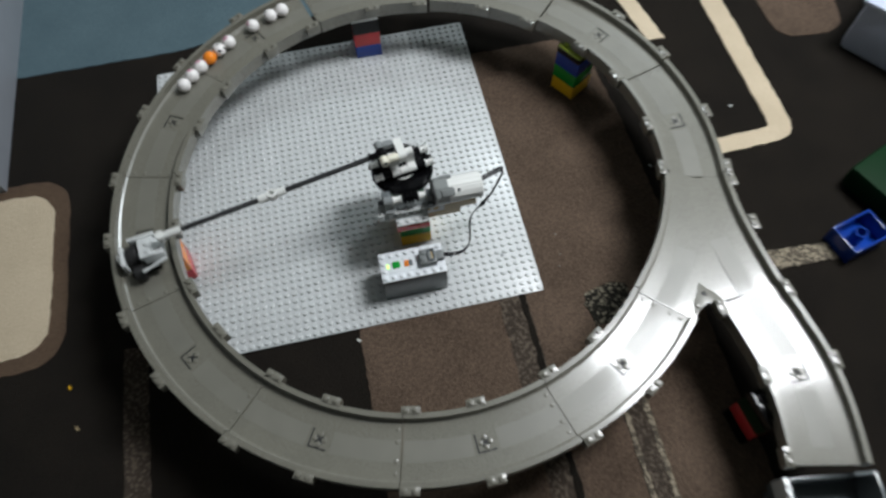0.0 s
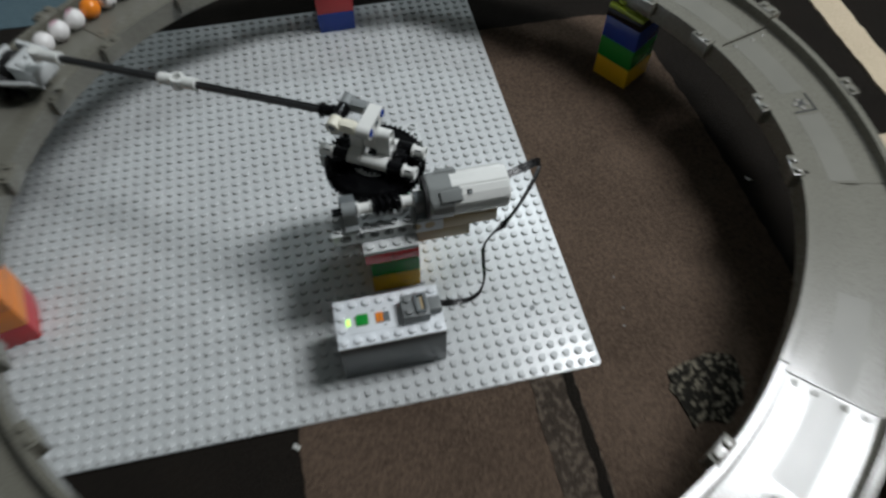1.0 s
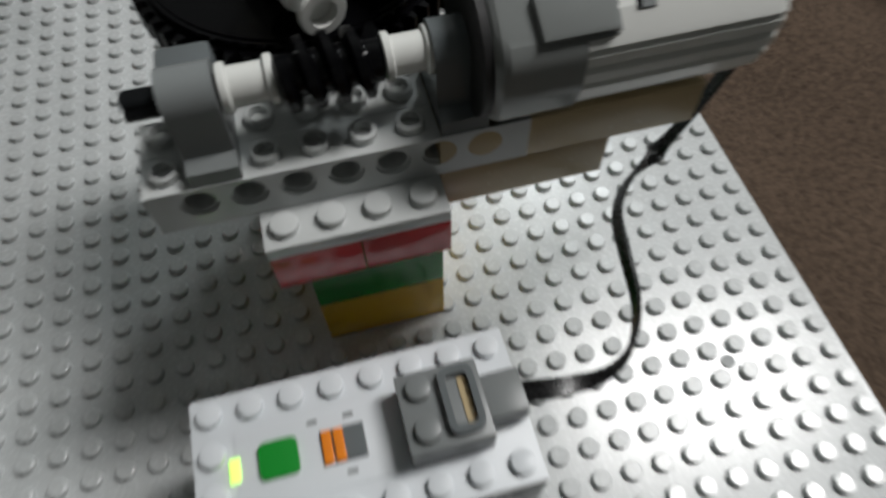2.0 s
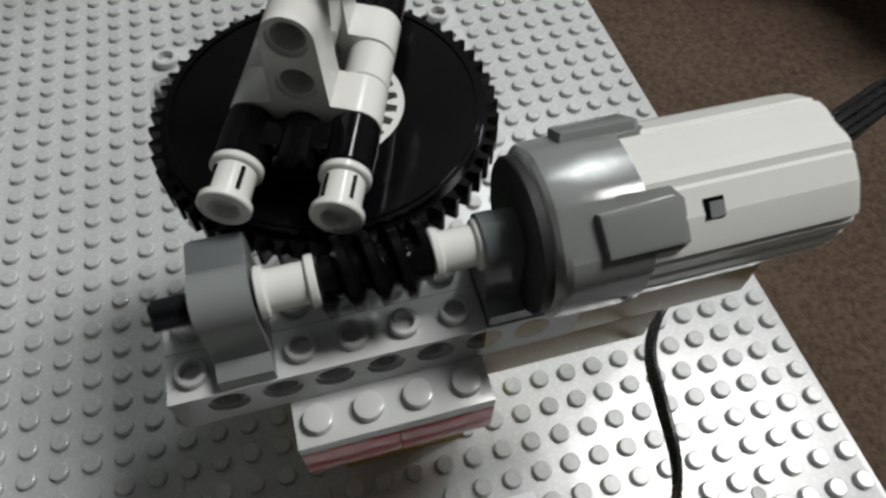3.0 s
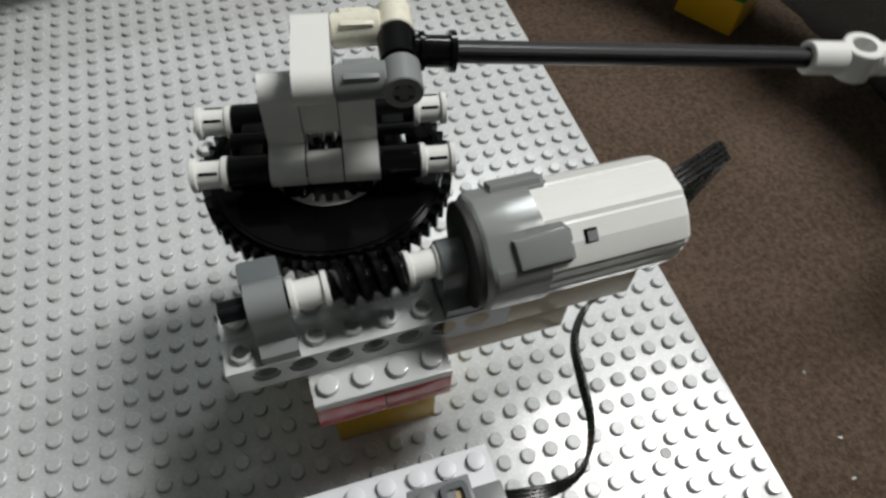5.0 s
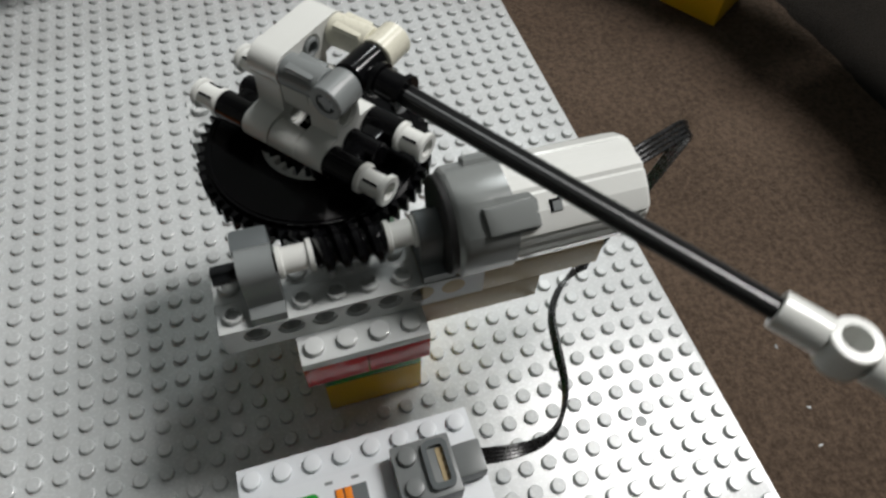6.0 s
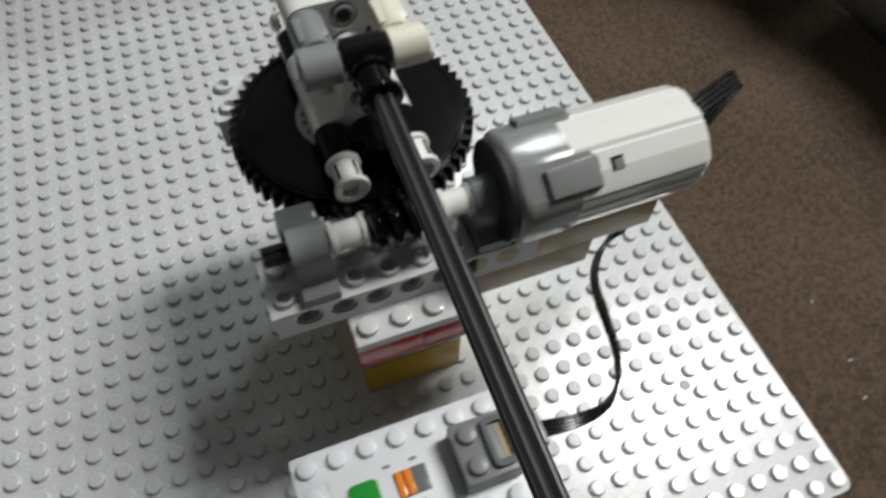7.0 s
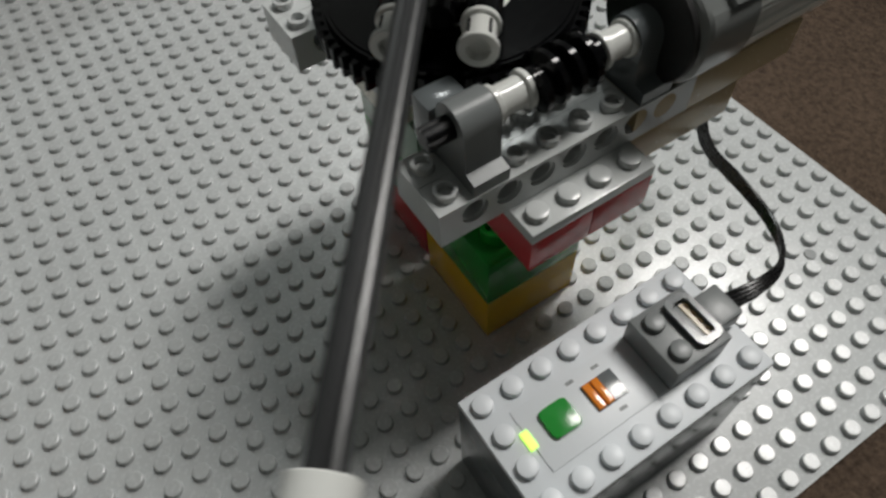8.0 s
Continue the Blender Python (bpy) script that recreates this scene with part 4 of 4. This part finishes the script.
part("bottom", box(-38, 38, -34, 34, 20, 23, 0.8), M_DARK, tray)
for x0, x1, y0, y1 in ((-38, -35, -34, 34), (35, 38, -34, 34), (-35.2, 35.2, -34, -31), (-35.2, 35.2, 31, 34)):
    part("side", box(x0, x1, y0, y1, 22, 62, 0.8), M_DARK, tray)
part("edge_strip", joined(box(-42, -37.8, -34, 34, 40, 64, 0.6), *[stud(-40, -28 + 8 * i, 63.9, 1.9) for i in range(8)]), M_GREY, tray, "light grey studded strip")
binn = thing("storage_bin", "cloudy clear plastic storage bin on the rug", "storage bin", at=(-660, 420, 0), rz=0)
part("body", joined(box(102, 105, -170, 250, 0.5, 150, 1), box(-105, -102, -170, 250, 0.5, 150, 1), box(-102.2, 102.2, -170, -167, 0.5, 150, 1), box(-102.2, 102.2, 247, 250, 0.5, 150, 1), box(-102.2, 102.2, -167.2, 247.2, 0.5, 4, 0.6)), M_BIN, binn, "cloudy clear tub")
part("rim", joined(box(101, 110, -176, 256, 148, 154, 1.5), box(-110, -101, -176, 256, 148, 154, 1.5), box(-101.2, 101.2, -176, -167, 148, 154, 1.5), box(-101.2, 101.2, 247, 256, 148, 154, 1.5)), M_BIN, binn)
bag = thing("plastic_box", "pale blue plastic box on the rug", "box", at=(535, 232, 0), rz=35)
part("body", box(-70, 70, -55, 55, 0.8, 70, 8), M_PALE, bag)
part("lid", box(-73, 73, -58, 58, 69.5, 76, 2.5), M_PALE, bag)
rnd = random.Random(5)
for x, y, mat, lab in ((-478, 2, M_YELLOW, "small yellow crumb on the dark rug"), (160, 121, M_WHITE, "small white scrap on the dark rug"), 
                       (-195, -12, M_WHITE, "small white scrap on the dark rug"), (20, -215, M_YELLOW, "small yellow crumb on the brown rug"), (-470, -40, M_TAN, "small pale crumb on the dark rug"), (28, 36, M_MID, "tiny grey crumb on the brown rug"), (24, 23, M_MID, "tiny grey crumb on the brown rug"), (30, 60, M_MID, "tiny grey crumb on the brown rug"), (282, 180, M_WHITE, "small white scrap on the dark rug")):
    f = thing("crumb", lab, "crumb", at=(x, y, 0.8), rz=rnd.uniform(0, 180))
    k = 0.3 if lab.startswith("tiny") else 0.8
    part("flake", prism([(u * k, v * k) for u, v in wobbly([(-3, -1), (3, -1.2), (2.4, 1), (-2.2, 1.3)], step=1.2, amp=0.35, seed=int(x))], 0, 0.8 * k), mat, f)
spot = thing("grey_mark", "small flat grey round mark on the baseplate", "dot", at=(-32, 48, Z))
part("disc", cyl((0, 0, 0.02), (0, 0, 0.4), 1.9, 20, 0.1), M_MID, spot)

# ---- balls ----
BALL_R = 7.25
START = [142.3, 139.2, 136.3, 133.5, 130.6, 127.4, 120.1, 115.1, 112.0]
LOOKS = ["white", "pink", "pink", "orange", "soccer", "pink", "pink", "white", "white"]
ball_ring = 274.0


def ball(look_name):
    label = {"white": "small white toy ball rolling on the track", "pink": "small white toy ball with a pink print", "orange": "small orange toy ball rolling on the track", "soccer": "small white toy football with black spots"}[look_name]
    b = thing("toy_ball", label, "ball", "balls on the track")
    part("shell", lathe([(BALL_R * math.sin(math.pi * i / 18) if 0 < i < 18 else 0, -BALL_R * math.cos(math.pi * i / 18)) for i in range(19)], (0, 0, 0), (0, 0, 1), 32), M_ORANGE if look_name == "orange" else M_BALL, b)
    spots = {"soccer": [(0, 0, 1), (0.9, 0, 0.45), (0.28, 0.85, 0.45), (-0.73, 0.53, 0.45), (-0.73, -0.53, 0.45), (0.28, -0.85, 0.45), (0, 0, -1), (-0.9, 0, -0.45), (0.73, 0.53, -0.45), (0.73, -0.53, -0.45)],
             "pink": [(0.3, 0.2, 0.93), (-0.3, -0.2, -0.93)], "white": [(0.2, -0.3, -0.93)], "orange": []}[look_name]
    for d in spots:
        v = Vector(d).normalized()
        rad = 2.1 if look_name == "soccer" else 3.6
        bm = lathe([(0, BALL_R + 0.05), (rad * 0.5, math.sqrt(BALL_R ** 2 - (rad * 0.5) ** 2) + 0.05), (rad, math.sqrt(BALL_R ** 2 - rad ** 2) + 0.04), (rad, BALL_R - 1.6)], (0, 0, 0), tuple(v), 5 if look_name == "soccer" else 20)
        part("spot", bm, M_BLACK if look_name == "soccer" else M_PINK, b, "black spot" if look_name == "soccer" else "pink printed patch")
    return b


balls = [ball(n) for n in LOOKS]

# ---- what moves ----
SPIN0, SPIN = 188.3, -39.65   # the arm's bearing at the start and its degrees a second


def bearing(t):
    return SPIN0 + SPIN * t


def ball_bearings(t):
    """Bearings of the nine balls: they roll back to the sweeper, which then pushes them on."""
    out = []
    for i, a in enumerate(START):
        free = a + (18.8 if i < 6 else 24.8) * t
        ahead = (bearing(t) - 6.0) if i == 0 else out[-1] - 3.03
        out.append(min(free, ahead))
    return out


def motions():
    walk(arm, [(t / 4, pose(-0.120, 0.116, 0, 0, 0, bearing(t / 4))) for t in range(33)])
    rows = []
    for k in range(33):
        t = k / 4
        late = min(max((t - 5.0) / 1.5, 0), 1)
        swing = np.interp(t, (5.0, 6.0, 6.5, 7.0, 7.5, 8.0), (0, -1.8, -1.6, -0.9, -1.1, -0.3))
        m = Matrix.Translation((-0.120, 0.116, 0)) @ Matrix.Rotation(radians(bearing(t)), 4, "Z") @ Matrix.Translation((0.0175, 0, (HZ + 0.6) / 1000))
        rows.append((t, m @ Matrix.Rotation(radians(swing), 4, "Z") @ Matrix.Rotation(radians(-1.6 * late), 4, "Y")))
    walk(rod_arm, rows)
    walk(worm_axle, [(f / 30, pose(-0.119, 0.080, AX / 1000, -SPIN * 56 * f / 30, 0, 0)) for f in range(241)])
    for i, b in enumerate(balls):
        rows, roll, last = [], 12.0 * i - 40, START[i]
        for f in range(241):
            a = ball_bearings(f / 30)[i]
            roll += (a - last) * ball_ring / BALL_R
            last = a
            r = radians(a)
            m = Matrix.Translation(((CX + ball_ring * math.cos(r)) / 1000, (CY + ball_ring * math.sin(r)) / 1000, (TF + BALL_R) / 1000)) @ Matrix.Rotation(r, 4, "Z") @ Matrix.Rotation(radians(-roll), 4, "X")
            rows.append((f / 30, m))
        walk(b, rows)


motions()
